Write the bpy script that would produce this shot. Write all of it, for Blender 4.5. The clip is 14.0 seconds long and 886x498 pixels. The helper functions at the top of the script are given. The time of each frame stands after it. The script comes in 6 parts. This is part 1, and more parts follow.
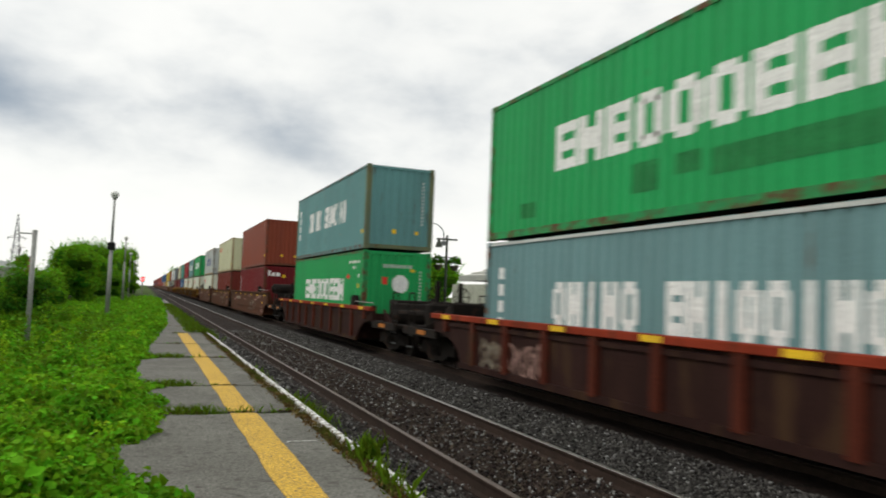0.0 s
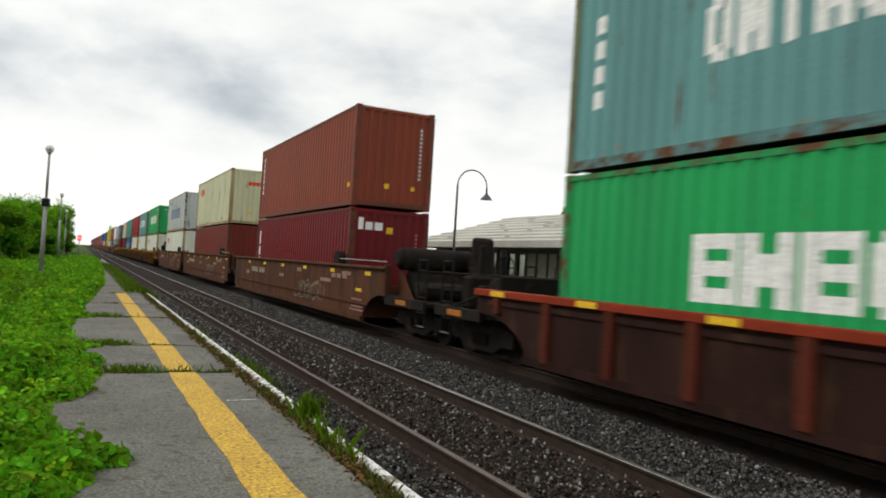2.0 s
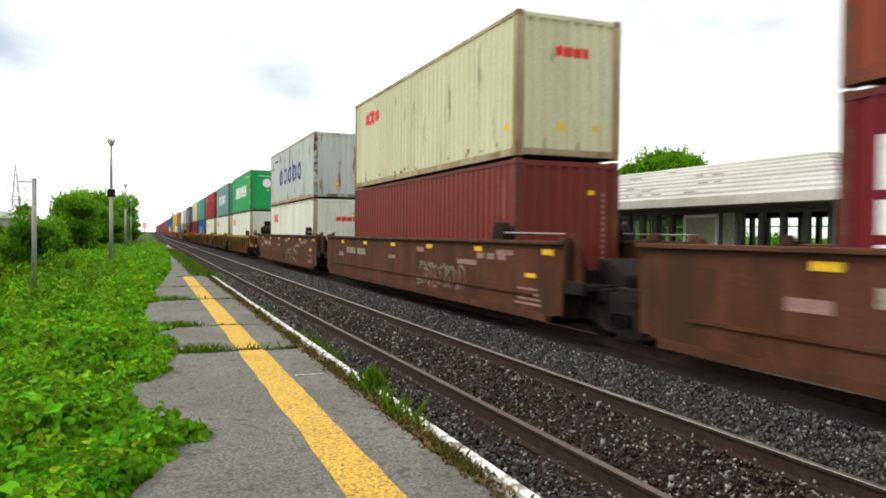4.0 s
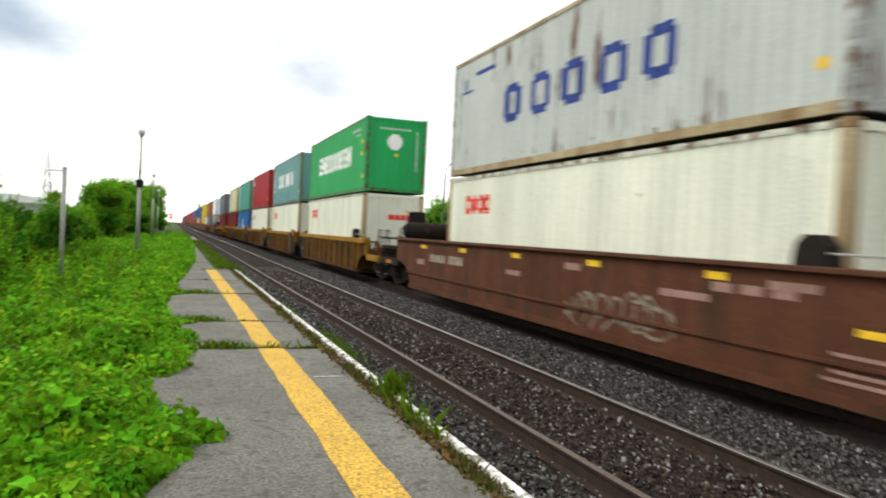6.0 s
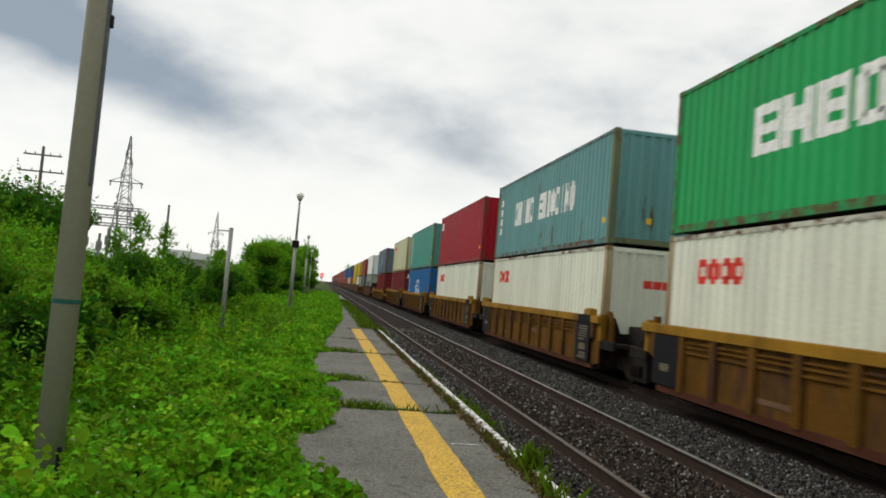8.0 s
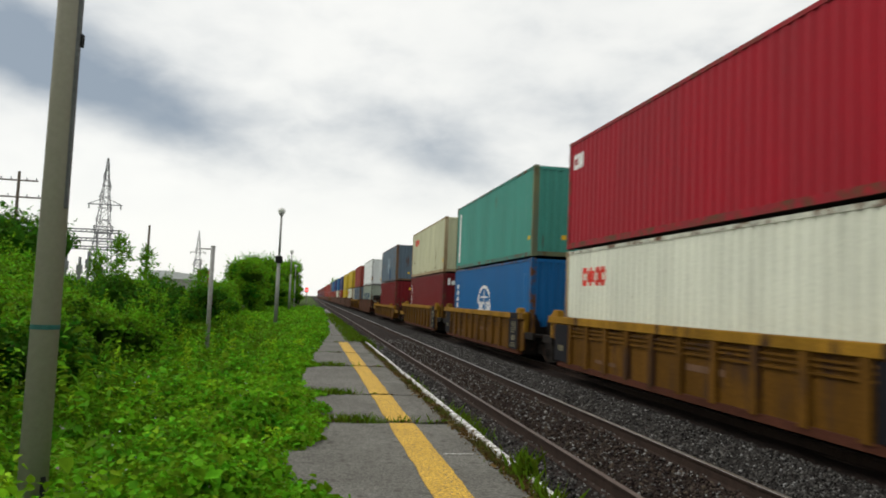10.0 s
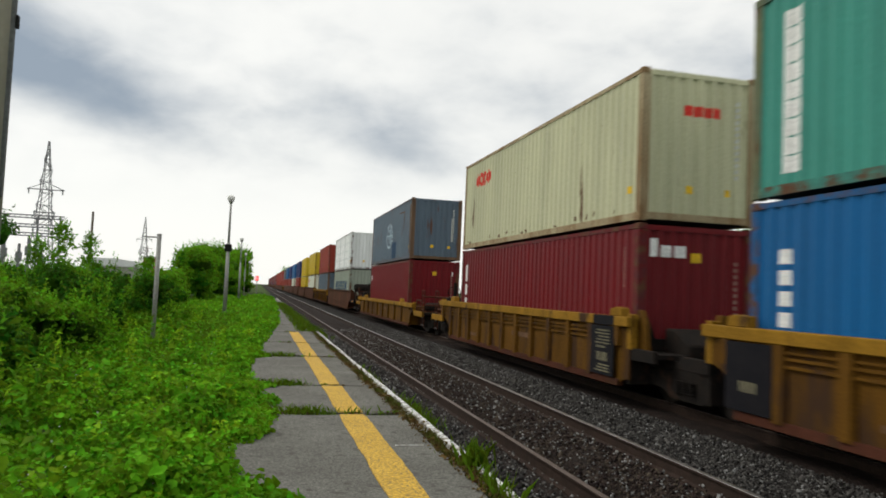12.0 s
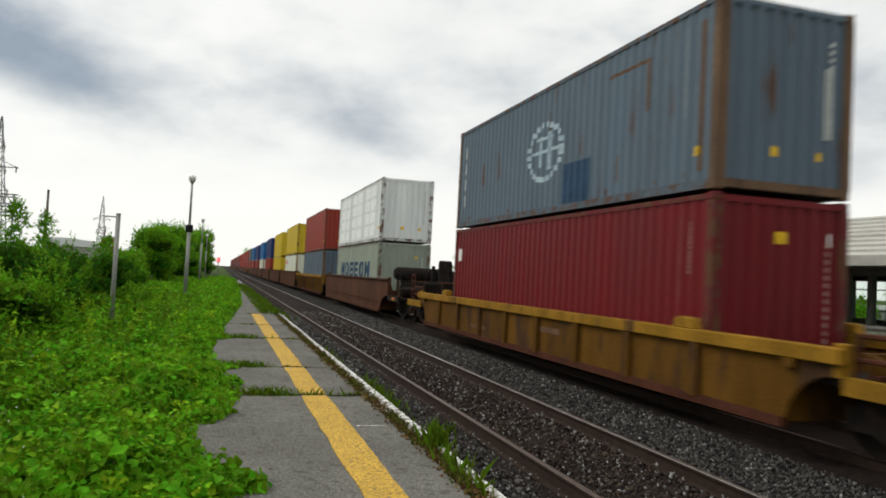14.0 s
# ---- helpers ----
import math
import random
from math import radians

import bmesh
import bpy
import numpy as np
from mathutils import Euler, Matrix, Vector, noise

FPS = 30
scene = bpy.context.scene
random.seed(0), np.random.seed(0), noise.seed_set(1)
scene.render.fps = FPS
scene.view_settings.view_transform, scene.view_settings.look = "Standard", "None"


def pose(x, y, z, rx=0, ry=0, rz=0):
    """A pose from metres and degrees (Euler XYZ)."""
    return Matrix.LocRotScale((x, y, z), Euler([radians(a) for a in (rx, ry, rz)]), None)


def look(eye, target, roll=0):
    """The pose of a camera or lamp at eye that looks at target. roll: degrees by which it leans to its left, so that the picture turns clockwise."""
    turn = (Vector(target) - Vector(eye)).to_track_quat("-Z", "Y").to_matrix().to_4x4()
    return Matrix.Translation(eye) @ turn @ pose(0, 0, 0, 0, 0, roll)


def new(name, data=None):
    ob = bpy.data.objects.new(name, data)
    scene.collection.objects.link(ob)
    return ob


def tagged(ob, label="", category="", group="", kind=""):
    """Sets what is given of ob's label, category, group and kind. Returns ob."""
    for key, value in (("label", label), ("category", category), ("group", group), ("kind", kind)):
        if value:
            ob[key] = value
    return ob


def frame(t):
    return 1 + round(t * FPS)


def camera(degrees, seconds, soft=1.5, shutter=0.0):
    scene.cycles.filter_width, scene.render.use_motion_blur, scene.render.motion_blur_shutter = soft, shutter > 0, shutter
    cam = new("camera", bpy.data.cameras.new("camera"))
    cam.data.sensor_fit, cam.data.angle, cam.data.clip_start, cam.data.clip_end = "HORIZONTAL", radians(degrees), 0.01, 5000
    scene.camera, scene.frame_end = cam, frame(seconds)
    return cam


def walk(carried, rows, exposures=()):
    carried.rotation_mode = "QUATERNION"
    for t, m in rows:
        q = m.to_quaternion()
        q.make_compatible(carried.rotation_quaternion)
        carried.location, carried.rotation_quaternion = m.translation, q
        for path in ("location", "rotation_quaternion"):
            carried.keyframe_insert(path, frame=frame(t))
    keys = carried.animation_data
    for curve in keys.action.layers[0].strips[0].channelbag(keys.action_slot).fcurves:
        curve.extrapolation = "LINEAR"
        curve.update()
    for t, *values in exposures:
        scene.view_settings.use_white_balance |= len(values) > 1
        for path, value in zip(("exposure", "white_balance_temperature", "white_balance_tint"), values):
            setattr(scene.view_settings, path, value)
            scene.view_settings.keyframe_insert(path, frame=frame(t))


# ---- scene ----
PATH = [
    (0, (-3.145, -0.782, 1.731), (-2.403, 1.07, 1.861), 2.3),
    (0.5, (-3.165, -0.777, 1.718), (-2.586, 1.133, 1.849), 2.9),
    (1, (-3.179, -0.786, 1.713), (-2.715, 1.156, 1.83), 4.3),
    (1.5, (-3.185, -0.857, 1.694), (-2.689, 1.079, 1.776), 4.0),
    (1.7, (-3.151, -0.868, 1.689), (-2.439, 1.0, 1.756), 3.0),
    (1.9, (-3.121, -0.85, 1.689), (-2.284, 0.966, 1.735), 3.0),
    (2, (-3.127, -0.838, 1.694), (-2.249, 0.958, 1.741), 3.5),
    (2.5, (-3.136, -0.849, 1.692), (-2.217, 0.928, 1.717), 1.9),
    (3, (-3.141, -0.849, 1.692), (-2.321, 0.975, 1.683), 1.3),
    (3.5, (-3.146, -0.874, 1.696), (-2.386, 0.976, 1.67), 0.2),
    (3.7, (-3.148, -0.876, 1.695), (-2.4, 0.979, 1.661), 0.4),
    (5.8, (-3.117, -0.816, 1.71), (-2.376, 1.041, 1.66), 1.0),
    (6, (-3.143, -0.781, 1.741), (-2.455, 1.096, 1.703), 2.8),
    (6.2, (-3.15, -0.764, 1.726), (-2.591, 1.156, 1.694), 4.1),
    (6.5, (-3.159, -0.751, 1.762), (-2.747, 1.206, 1.76), 5.2),
    (7, (-3.171, -0.749, 1.767), (-2.881, 1.229, 1.845), 5.0),
    (7.5, (-3.165, -0.74, 1.761), (-2.868, 1.235, 1.868), 5.2),
    (9.8, (-3.147, -0.664, 1.757), (-2.75, 1.291, 1.891), 2.2),
    (10, (-3.154, -0.676, 1.756), (-2.804, 1.288, 1.897), 2.4),
    (10.5, (-3.17, -0.68, 1.764), (-2.858, 1.291, 1.89), 1.6),
    (11, (-3.156, -0.682, 1.785), (-2.837, 1.288, 1.918), 3.1),
    (11.5, (-3.138, -0.676, 1.772), (-2.744, 1.28, 1.91), 1.3),
    (12, (-3.139, -0.657, 1.785), (-2.662, 1.282, 1.901), 2.5),
    (12.5, (-3.141, -0.682, 1.78), (-2.64, 1.249, 1.92), 2.5),
    (13, (-3.145, -0.709, 1.783), (-2.596, 1.209, 1.924), 2.6),
    (13.5, (-3.149, -0.717, 1.766), (-2.577, 1.196, 1.88), 3.2),
    (14, (-3.15, -0.725, 1.777), (-2.577, 1.189, 1.853), 3.0),
]
cam = camera(62.1, 14.0, soft=1.8, shutter=0.35)
walk(cam, [(t, look(eye, target, roll)) for t, eye, target, roll in PATH],
     exposures=[(t, e, 6640, 8) for t, e in ((0, -0.06), (1.5, -0.10), (2.0, -0.02), (2.5, 0.2), (3.0, 0.4), (3.5, 0.54), (6.0, 0.58), (6.5, 0.33), (7.0, 0.0), (7.5, -0.12), (10.0, -0.12), (14.0, -0.1))])

# ---- sky and light ----
SUN_AZ, SUN_EL = radians(-62), radians(45)      # azimuth from +y towards +x
# cloud banks: azimuth, elevation, half width, reach above, reach below, tilt, weight
CLOUDS = [(-15.0, 13.4, 12.5, 4.2, 2.2, -14, 0.9), (-27, 16.5, 9, 5.0, 3.0, -8, 0.7), (4.5, 13.2, 5.0, 3.0, 2.2, -10, 0.42), (11.5, 11.0, 5.0, 3.4, 2.2, -18, 0.42),
          (20, 14.5, 7, 4.0, 3.6, 6, 0.25), (34, 15, 10, 5.0, 4.0, 0, 0.28), (50, 13, 12, 7, 6, 0, 0.35), (70, 30, 20, 9, 7, 5, 0.5), (150, 30, 25, 9, 7, 5, 0.5), (-110, 35, 22, 9, 8, 5, 0.5)]
world = bpy.data.worlds.new("overcast_sky")
scene.world = world
world.use_nodes = True
wn, wl = world.node_tree.nodes, world.node_tree.links
wn.clear()
w_out = wn.new("ShaderNodeOutputWorld")
w_bg = wn.new("ShaderNodeBackground")
w_sky = wn.new("ShaderNodeTexSky")
w_sky.sky_type, w_sky.sun_disc = "NISHITA", False
w_sky.sun_elevation, w_sky.sun_rotation = SUN_EL, SUN_AZ
w_tc = wn.new("ShaderNodeTexCoord")
w_sep = wn.new("ShaderNodeSeparateXYZ")
wl.new(w_tc.outputs["Generated"], w_sep.inputs[0])
# project the direction on a cloud layer
w_h = wn.new("ShaderNodeMath"); w_h.operation = "ADD"; w_h.inputs[1].default_value = 0.22
w_abs = wn.new("ShaderNodeMath"); w_abs.operation = "ABSOLUTE"
wl.new(w_sep.outputs["Z"], w_abs.inputs[0]); wl.new(w_abs.outputs[0], w_h.inputs[0])
w_div = wn.new("ShaderNodeVectorMath"); w_div.operation = "DIVIDE"
w_cmb = wn.new("ShaderNodeCombineXYZ")
for k in range(3):
    wl.new(w_h.outputs[0], w_cmb.inputs[k])
wl.new(w_tc.outputs["Generated"], w_div.inputs[0]); wl.new(w_cmb.outputs[0], w_div.inputs[1])
w_map = wn.new("ShaderNodeMapping")
w_map.inputs["Location"].default_value = (3.1, 1.45, 0.0)
w_map.inputs["Scale"].default_value = (1.0, 1.0, 0.0)
wl.new(w_div.outputs[0], w_map.inputs[0])
w_n1 = wn.new("ShaderNodeTexNoise")
w_n1.inputs["Scale"].default_value, w_n1.inputs["Detail"].default_value, w_n1.inputs["Roughness"].default_value = 1.15, 6.0, 0.5
w_n1.inputs["Distortion"].default_value = 0.25
wl.new(w_map.outputs[0], w_n1.inputs["Vector"])
# thin bright overcast with soft variation
w_ramp = wn.new("ShaderNodeMapRange")
w_ramp.inputs["From Min"].default_value, w_ramp.inputs["From Max"].default_value = 0.34, 0.60
w_ramp.inputs["To Min"].default_value, w_ramp.inputs["To Max"].default_value = 0.30, 0.0
wl.new(w_n1.outputs["Fac"], w_ramp.inputs["Value"])


def w_math(op, a, b=None):
    n = wn.new("ShaderNodeMath"); n.operation = op
    for k, v in enumerate((a, b)):
        if v is None:
            continue
        if isinstance(v, (int, float)):
            n.inputs[k].default_value = v
        else:
            wl.new(v, n.inputs[k])
    return n.outputs[0]


w_az = w_math("ARCTAN2", w_sep.outputs["X"], w_sep.outputs["Y"])
w_el = w_math("ARCSINE", w_sep.outputs["Z"])


def w_noise(scale, high, detail, rough, twist):
    """Billows over azimuth and elevation, centred on zero."""
    c = wn.new("ShaderNodeCombineXYZ")
    wl.new(w_az, c.inputs[0]); wl.new(w_math("MULTIPLY", w_el, high), c.inputs[1])
    n = wn.new("ShaderNodeTexNoise")
    n.inputs["Scale"].default_value, n.inputs["Detail"].default_value = scale, detail
    n.inputs["Roughness"].default_value, n.inputs["Distortion"].default_value = rough, twist
    wl.new(c.outputs[0], n.inputs["Vector"])
    return w_math("SUBTRACT", n.outputs["Fac"], 0.5)


w_billow = w_noise(9.0, 1.9, 6.0, 0.52, 0.15)
w_broad = w_noise(3.2, 1.7, 3.0, 0.5, 0.0)


def cloud(az, el, wide, above, below, tilt):
    """A dark cloud bank, soft above and firmer along its underside, in degrees."""
    du, dv = w_math("SUBTRACT", w_az, radians(az)), w_math("SUBTRACT", w_el, radians(el))
    c, s = math.cos(radians(tilt)), math.sin(radians(tilt))
    u = w_math("DIVIDE", w_math("ADD", w_math("MULTIPLY", du, c), w_math("MULTIPLY", dv, s)), radians(wide))
    v = w_math("SUBTRACT", w_math("MULTIPLY", dv, c), w_math("MULTIPLY", du, s))
    v = w_math("MAXIMUM", w_math("DIVIDE", v, radians(above)), w_math("DIVIDE", v, -radians(below)))
    r2 = w_math("ADD", w_math("MULTIPLY", u, u), w_math("MULTIPLY", v, v))
    return w_math("EXPONENT", w_math("MULTIPLY", r2, -1.0))


w_dark = w_math("ADD", w_math("MULTIPLY", w_billow, 0.95), w_math("MULTIPLY", w_broad, 0.35))
for spec in CLOUDS:
    w_dark = w_math("ADD", w_dark, w_math("MULTIPLY", cloud(*spec[:6]), spec[6]))
w_edge = wn.new("ShaderNodeMapRange")
w_edge.interpolation_type = "SMOOTHSTEP"
w_edge.inputs["From Min"].default_value, w_edge.inputs["From Max"].default_value = -0.14, 1.10
wl.new(w_dark, w_edge.inputs["Value"])
w_dark = w_math("ADD", w_edge.outputs[0], w_math("MULTIPLY", w_ramp.outputs[0], 0.45))
w_hr = wn.new("ShaderNodeMapRange")
w_hr.inputs["From Min"].default_value, w_hr.inputs["From Max"].default_value = 0.07, 0.17
w_hr.interpolation_type = "SMOOTHSTEP"
wl.new(w_sep.outputs["Z"], w_hr.inputs["Value"])
w_dark = w_math("MINIMUM", w_math("MULTIPLY", w_dark, w_hr.outputs[0]), 1.0)
w_mix = wn.new("ShaderNodeMix"); w_mix.data_type = "RGBA"
w_mix.inputs["A"].default_value, w_mix.inputs["B"].default_value = (1.0, 1.0, 0.985, 1), (0.305, 0.365, 0.445, 1)
wl.new(w_dark, w_mix.inputs["Factor"])
w_blue = wn.new("ShaderNodeMix"); w_blue.data_type = "RGBA"; w_blue.blend_type = "ADD"
w_blue.inputs["Factor"].default_value = 0.008
wl.new(w_mix.outputs["Result"], w_blue.inputs["A"]); wl.new(w_sky.outputs[0], w_blue.inputs["B"])
wl.new(w_blue.outputs["Result"], w_bg.inputs["Color"])
w_bg.inputs["Strength"].default_value = 1.03
wl.new(w_bg.outputs[0], w_out.inputs["Surface"])

sun = new("sun", bpy.data.lights.new("sun", "SUN"))
sun.data.energy, sun.data.angle, sun.data.color = 1.5, radians(25), (1.0, 0.97, 0.91)
sun_dir = Vector((math.sin(SUN_AZ) * math.cos(SUN_EL), math.cos(SUN_AZ) * math.cos(SUN_EL), math.sin(SUN_EL)))
sun.matrix_world = look(sun_dir * 50, (0, 0, 0))

# ---- materials ----
def mat(name, col, col2=None, rough=0.7, metal=0.0, scale=4.0, fine=40.0, bump=0.2, bump_dist=0.01, streak=(1, 1, 1),
        rust=None, rust_amount=0.0, rust_scale=3.0, per_object=0.0, island=0.0, detail=0.25, translucent=0.0, shift=False, gloss=None):
    """A surface with coarse and fine variation, optional rust patches and relief."""
    m = bpy.data.materials.new(name)
    m.use_nodes = True
    n, l = m.node_tree.nodes, m.node_tree.links
    b = n["Principled BSDF"]
    col2 = col2 or tuple(c * 0.7 for c in col)
    tc = n.new("ShaderNodeTexCoord")
    mp = n.new("ShaderNodeMapping"); mp.inputs["Scale"].default_value = streak
    here = tc.outputs["Object"]
    if shift:
        va = n.new("ShaderNodeVectorMath"); va.operation = "ADD"
        sc = n.new("ShaderNodeMath"); sc.operation = "MULTIPLY"; sc.inputs[1].default_value = 61.0
        l.new(n.new("ShaderNodeObjectInfo").outputs["Random"], sc.inputs[0])
        l.new(here, va.inputs[0]); l.new(sc.outputs[0], va.inputs[1])
        here = va.outputs[0]
    l.new(here, mp.inputs[0])
    a = n.new("ShaderNodeTexNoise")
    a.inputs["Scale"].default_value, a.inputs["Detail"].default_value, a.inputs["Roughness"].default_value = scale, 5, 0.6
    f = n.new("ShaderNodeTexNoise")
    f.inputs["Scale"].default_value, f.inputs["Detail"].default_value = fine, 3
    l.new(mp.outputs[0], a.inputs["Vector"]); l.new(here, f.inputs["Vector"])
    r = n.new("ShaderNodeMapRange")
    r.inputs["From Min"].default_value, r.inputs["From Max"].default_value = 0.35, 0.65
    l.new(a.outputs["Fac"], r.inputs["Value"])
    mx = n.new("ShaderNodeMix"); mx.data_type = "RGBA"
    mx.inputs["A"].default_value, mx.inputs["B"].default_value = (*col, 1), (*col2, 1)
    l.new(r.outputs[0], mx.inputs["Factor"])
    out = mx.outputs["Result"]
    v = n.new("ShaderNodeMapRange")
    v.inputs["From Min"].default_value, v.inputs["From Max"].default_value = 0.3, 0.7
    v.inputs["To Min"].default_value, v.inputs["To Max"].default_value = 1 - detail, 1 + detail
    l.new(f.outputs["Fac"], v.inputs["Value"])
    h = n.new("ShaderNodeHueSaturation")
    l.new(out, h.inputs["Color"]); l.new(v.outputs[0], h.inputs["Value"])
    out = h.outputs[0]
    if per_object or island:
        src = n.new("ShaderNodeObjectInfo").outputs["Random"] if per_object else n.new("ShaderNodeNewGeometry").outputs["Random Per Island"]
        amount = per_object or island
        vr = n.new("ShaderNodeMapRange")
        vr.inputs["To Min"].default_value, vr.inputs["To Max"].default_value = 1 - amount, 1 + amount
        l.new(src, vr.inputs["Value"])
        h2 = n.new("ShaderNodeHueSaturation")
        l.new(out, h2.inputs["Color"]); l.new(vr.outputs[0], h2.inputs["Value"])
        hr = n.new("ShaderNodeMapRange")
        hr.inputs["To Min"].default_value, hr.inputs["To Max"].default_value = 0.5 - amount * 0.05, 0.5 + amount * 0.05
        l.new(src, hr.inputs["Value"]); l.new(hr.outputs[0], h2.inputs["Hue"])
        out = h2.outputs[0]
    if rust:
        rn = n.new("ShaderNodeTexNoise")
        rn.inputs["Scale"].default_value, rn.inputs["Detail"].default_value, rn.inputs["Roughness"].default_value = rust_scale, 8, 0.65
        l.new(mp.outputs[0], rn.inputs["Vector"])
        rr = n.new("ShaderNodeMapRange")
        rr.inputs["From Min"].default_value, rr.inputs["From Max"].default_value = 0.72 - rust_amount, 0.78 - rust_amount * 0.8
        l.new(rn.outputs["Fac"], rr.inputs["Value"])
        rm = n.new("ShaderNodeMix"); rm.data_type = "RGBA"
        rm.inputs["B"].default_value = (*rust, 1)
        l.new(rr.outputs[0], rm.inputs["Factor"]); l.new(out, rm.inputs["A"])
        out = rm.outputs["Result"]
    l.new(out, b.inputs["Base Color"])
    b.inputs["Roughness"].default_value, b.inputs["Metallic"].default_value = rough, metal
    b.inputs["Specular IOR Level"].default_value = 0.03 if translucent else 0.35 if rough < 0.6 else 0.14
    if gloss is not None:
        b.inputs["Specular IOR Level"].default_value = gloss
    if translucent:
        tr = n.new("ShaderNodeBsdfTranslucent"); l.new(out, tr.inputs["Color"])
        ms = n.new("ShaderNodeMixShader"); ms.inputs[0].default_value = translucent
        o = n["Material Output"]
        l.new(b.outputs[0], ms.inputs[1]); l.new(tr.outputs[0], ms.inputs[2]); l.new(ms.outputs[0], o.inputs[0])
    if bump:
        bp = n.new("ShaderNodeBump")
        bp.inputs["Strength"].default_value, bp.inputs["Distance"].default_value = bump, bump_dist
        l.new(f.outputs["Fac"], bp.inputs["Height"]); l.new(bp.outputs[0], b.inputs["Normal"])
    return m


def glow(name, col, strength):
    m = bpy.data.materials.new(name)
    m.use_nodes = True
    b = m.node_tree.nodes["Principled BSDF"]
    b.inputs["Base Color"].default_value = (*col, 1)
    b.inputs["Emission Color"].default_value, b.inputs["Emission Strength"].default_value = (*col, 1), strength
    return m


RUST = (0.10, 0.045, 0.022)
ASPHALT = mat("old_asphalt", (0.168, 0.163, 0.146), (0.118, 0.114, 0.10), 0.9, scale=1.1, fine=44, bump=1.0, bump_dist=0.014, detail=0.5, rust=(0.082, 0.078, 0.066), rust_amount=0.17, rust_scale=11)
YELLOW_LINE = mat("worn_yellow_paint", (0.62, 0.385, 0.06), (0.52, 0.32, 0.05), 0.75, scale=3, fine=42, bump=0.9, bump_dist=0.010,
                  rust=(0.19, 0.14, 0.07), rust_amount=0.21, rust_scale=34, detail=0.4)
WHITE_LINE = mat("worn_white_paint", (0.74, 0.74, 0.72), (0.6, 0.6, 0.58), 0.8, scale=5, fine=50,
                 rust=(0.20, 0.18, 0.14), rust_amount=0.25, rust_scale=9)
GRASSY = mat("grassy_ground", (0.06, 0.10, 0.016), (0.035, 0.06, 0.012), 0.95, scale=0.8, fine=30, bump=0.8, bump_dist=0.03)
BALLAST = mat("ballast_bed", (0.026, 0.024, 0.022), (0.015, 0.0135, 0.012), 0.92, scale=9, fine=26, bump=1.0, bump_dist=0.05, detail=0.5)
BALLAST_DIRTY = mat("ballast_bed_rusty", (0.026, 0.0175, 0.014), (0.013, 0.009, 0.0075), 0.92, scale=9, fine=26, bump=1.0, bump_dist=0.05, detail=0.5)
STONE = mat("grey_ballast_stone", (0.072, 0.067, 0.063), (0.036, 0.033, 0.031), 0.8, scale=5, fine=60, island=0.8)
STONE_DIRTY = mat("brown_ballast_stone", (0.050, 0.034, 0.028), (0.025, 0.0175, 0.0145), 0.8, scale=5, fine=60, island=0.8)
RAIL_SIDE = mat("rusty_rail", (0.040, 0.025, 0.019), (0.026, 0.017, 0.013), 0.85, metal=0.0, scale=6, fine=50)
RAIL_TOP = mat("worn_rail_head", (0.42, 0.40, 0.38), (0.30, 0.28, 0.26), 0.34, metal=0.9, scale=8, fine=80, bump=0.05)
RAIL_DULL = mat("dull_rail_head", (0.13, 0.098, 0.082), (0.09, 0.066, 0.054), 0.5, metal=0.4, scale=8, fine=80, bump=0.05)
PALE_STONE = mat("pale_ballast_stone", (0.24, 0.24, 0.235), (0.16, 0.155, 0.15), 0.75, scale=5, fine=60, island=0.5)
GALV = mat("galvanised_steel", (0.32, 0.32, 0.30), (0.26, 0.26, 0.245), 0.6, metal=0.25, scale=3, fine=30)
POLE = mat("weathered_pole", (0.31, 0.29, 0.235), (0.26, 0.245, 0.20), 0.7, scale=2, fine=30, streak=(1, 1, 0.12), rust=(0.13, 0.085, 0.055), rust_amount=0.02, rust_scale=3, detail=0.05, bump=0.05)
TEAL = mat("teal_tape", (0.03, 0.13, 0.11), None, 0.6)
DARK = mat("black_steel", (0.010, 0.0085, 0.0075), (0.016, 0.012, 0.0095), 0.92, scale=4, fine=40, rust=(0.04, 0.02, 0.012), rust_amount=0.15)
WHEEL = mat("brown_wheel_steel", (0.02, 0.015, 0.012), (0.013, 0.011, 0.009), 0.6, metal=0.3)
LEAF_LIGHT = mat("fresh_weed_leaf", (0.195, 0.42, 0.016), (0.078, 0.235, 0.009), 0.6, scale=1.7, fine=12, island=0.45, bump=0, translucent=0.35)
LEAF_YELLOW = mat("young_weed_leaf", (0.33, 0.54, 0.022), (0.20, 0.40, 0.014), 0.6, scale=1.3, fine=12, island=0.35, bump=0, translucent=0.35)
LEAF_MID = mat("bush_leaf", (0.16, 0.335, 0.014), (0.072, 0.185, 0.010), 0.6, scale=0.9, fine=8, island=0.5, bump=0, translucent=0.3)
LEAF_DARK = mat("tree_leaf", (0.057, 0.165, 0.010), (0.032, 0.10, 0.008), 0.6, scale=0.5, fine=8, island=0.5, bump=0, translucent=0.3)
LEAF_DRY = mat("reddish_weed_leaf", (0.15, 0.075, 0.03), (0.10, 0.09, 0.03), 0.7, scale=2, fine=12, island=0.4, bump=0, translucent=0.2)
GRASS = mat("grass_blade", (0.165, 0.27, 0.018), (0.10, 0.18, 0.012), 0.6, scale=2, fine=12, island=0.4, bump=0, translucent=0.35)
JOINT_GRASS = mat("dull_grass_blade", (0.12, 0.155, 0.022), (0.095, 0.08, 0.028), 0.7, scale=3, fine=12, island=0.5, bump=0, translucent=0.3)
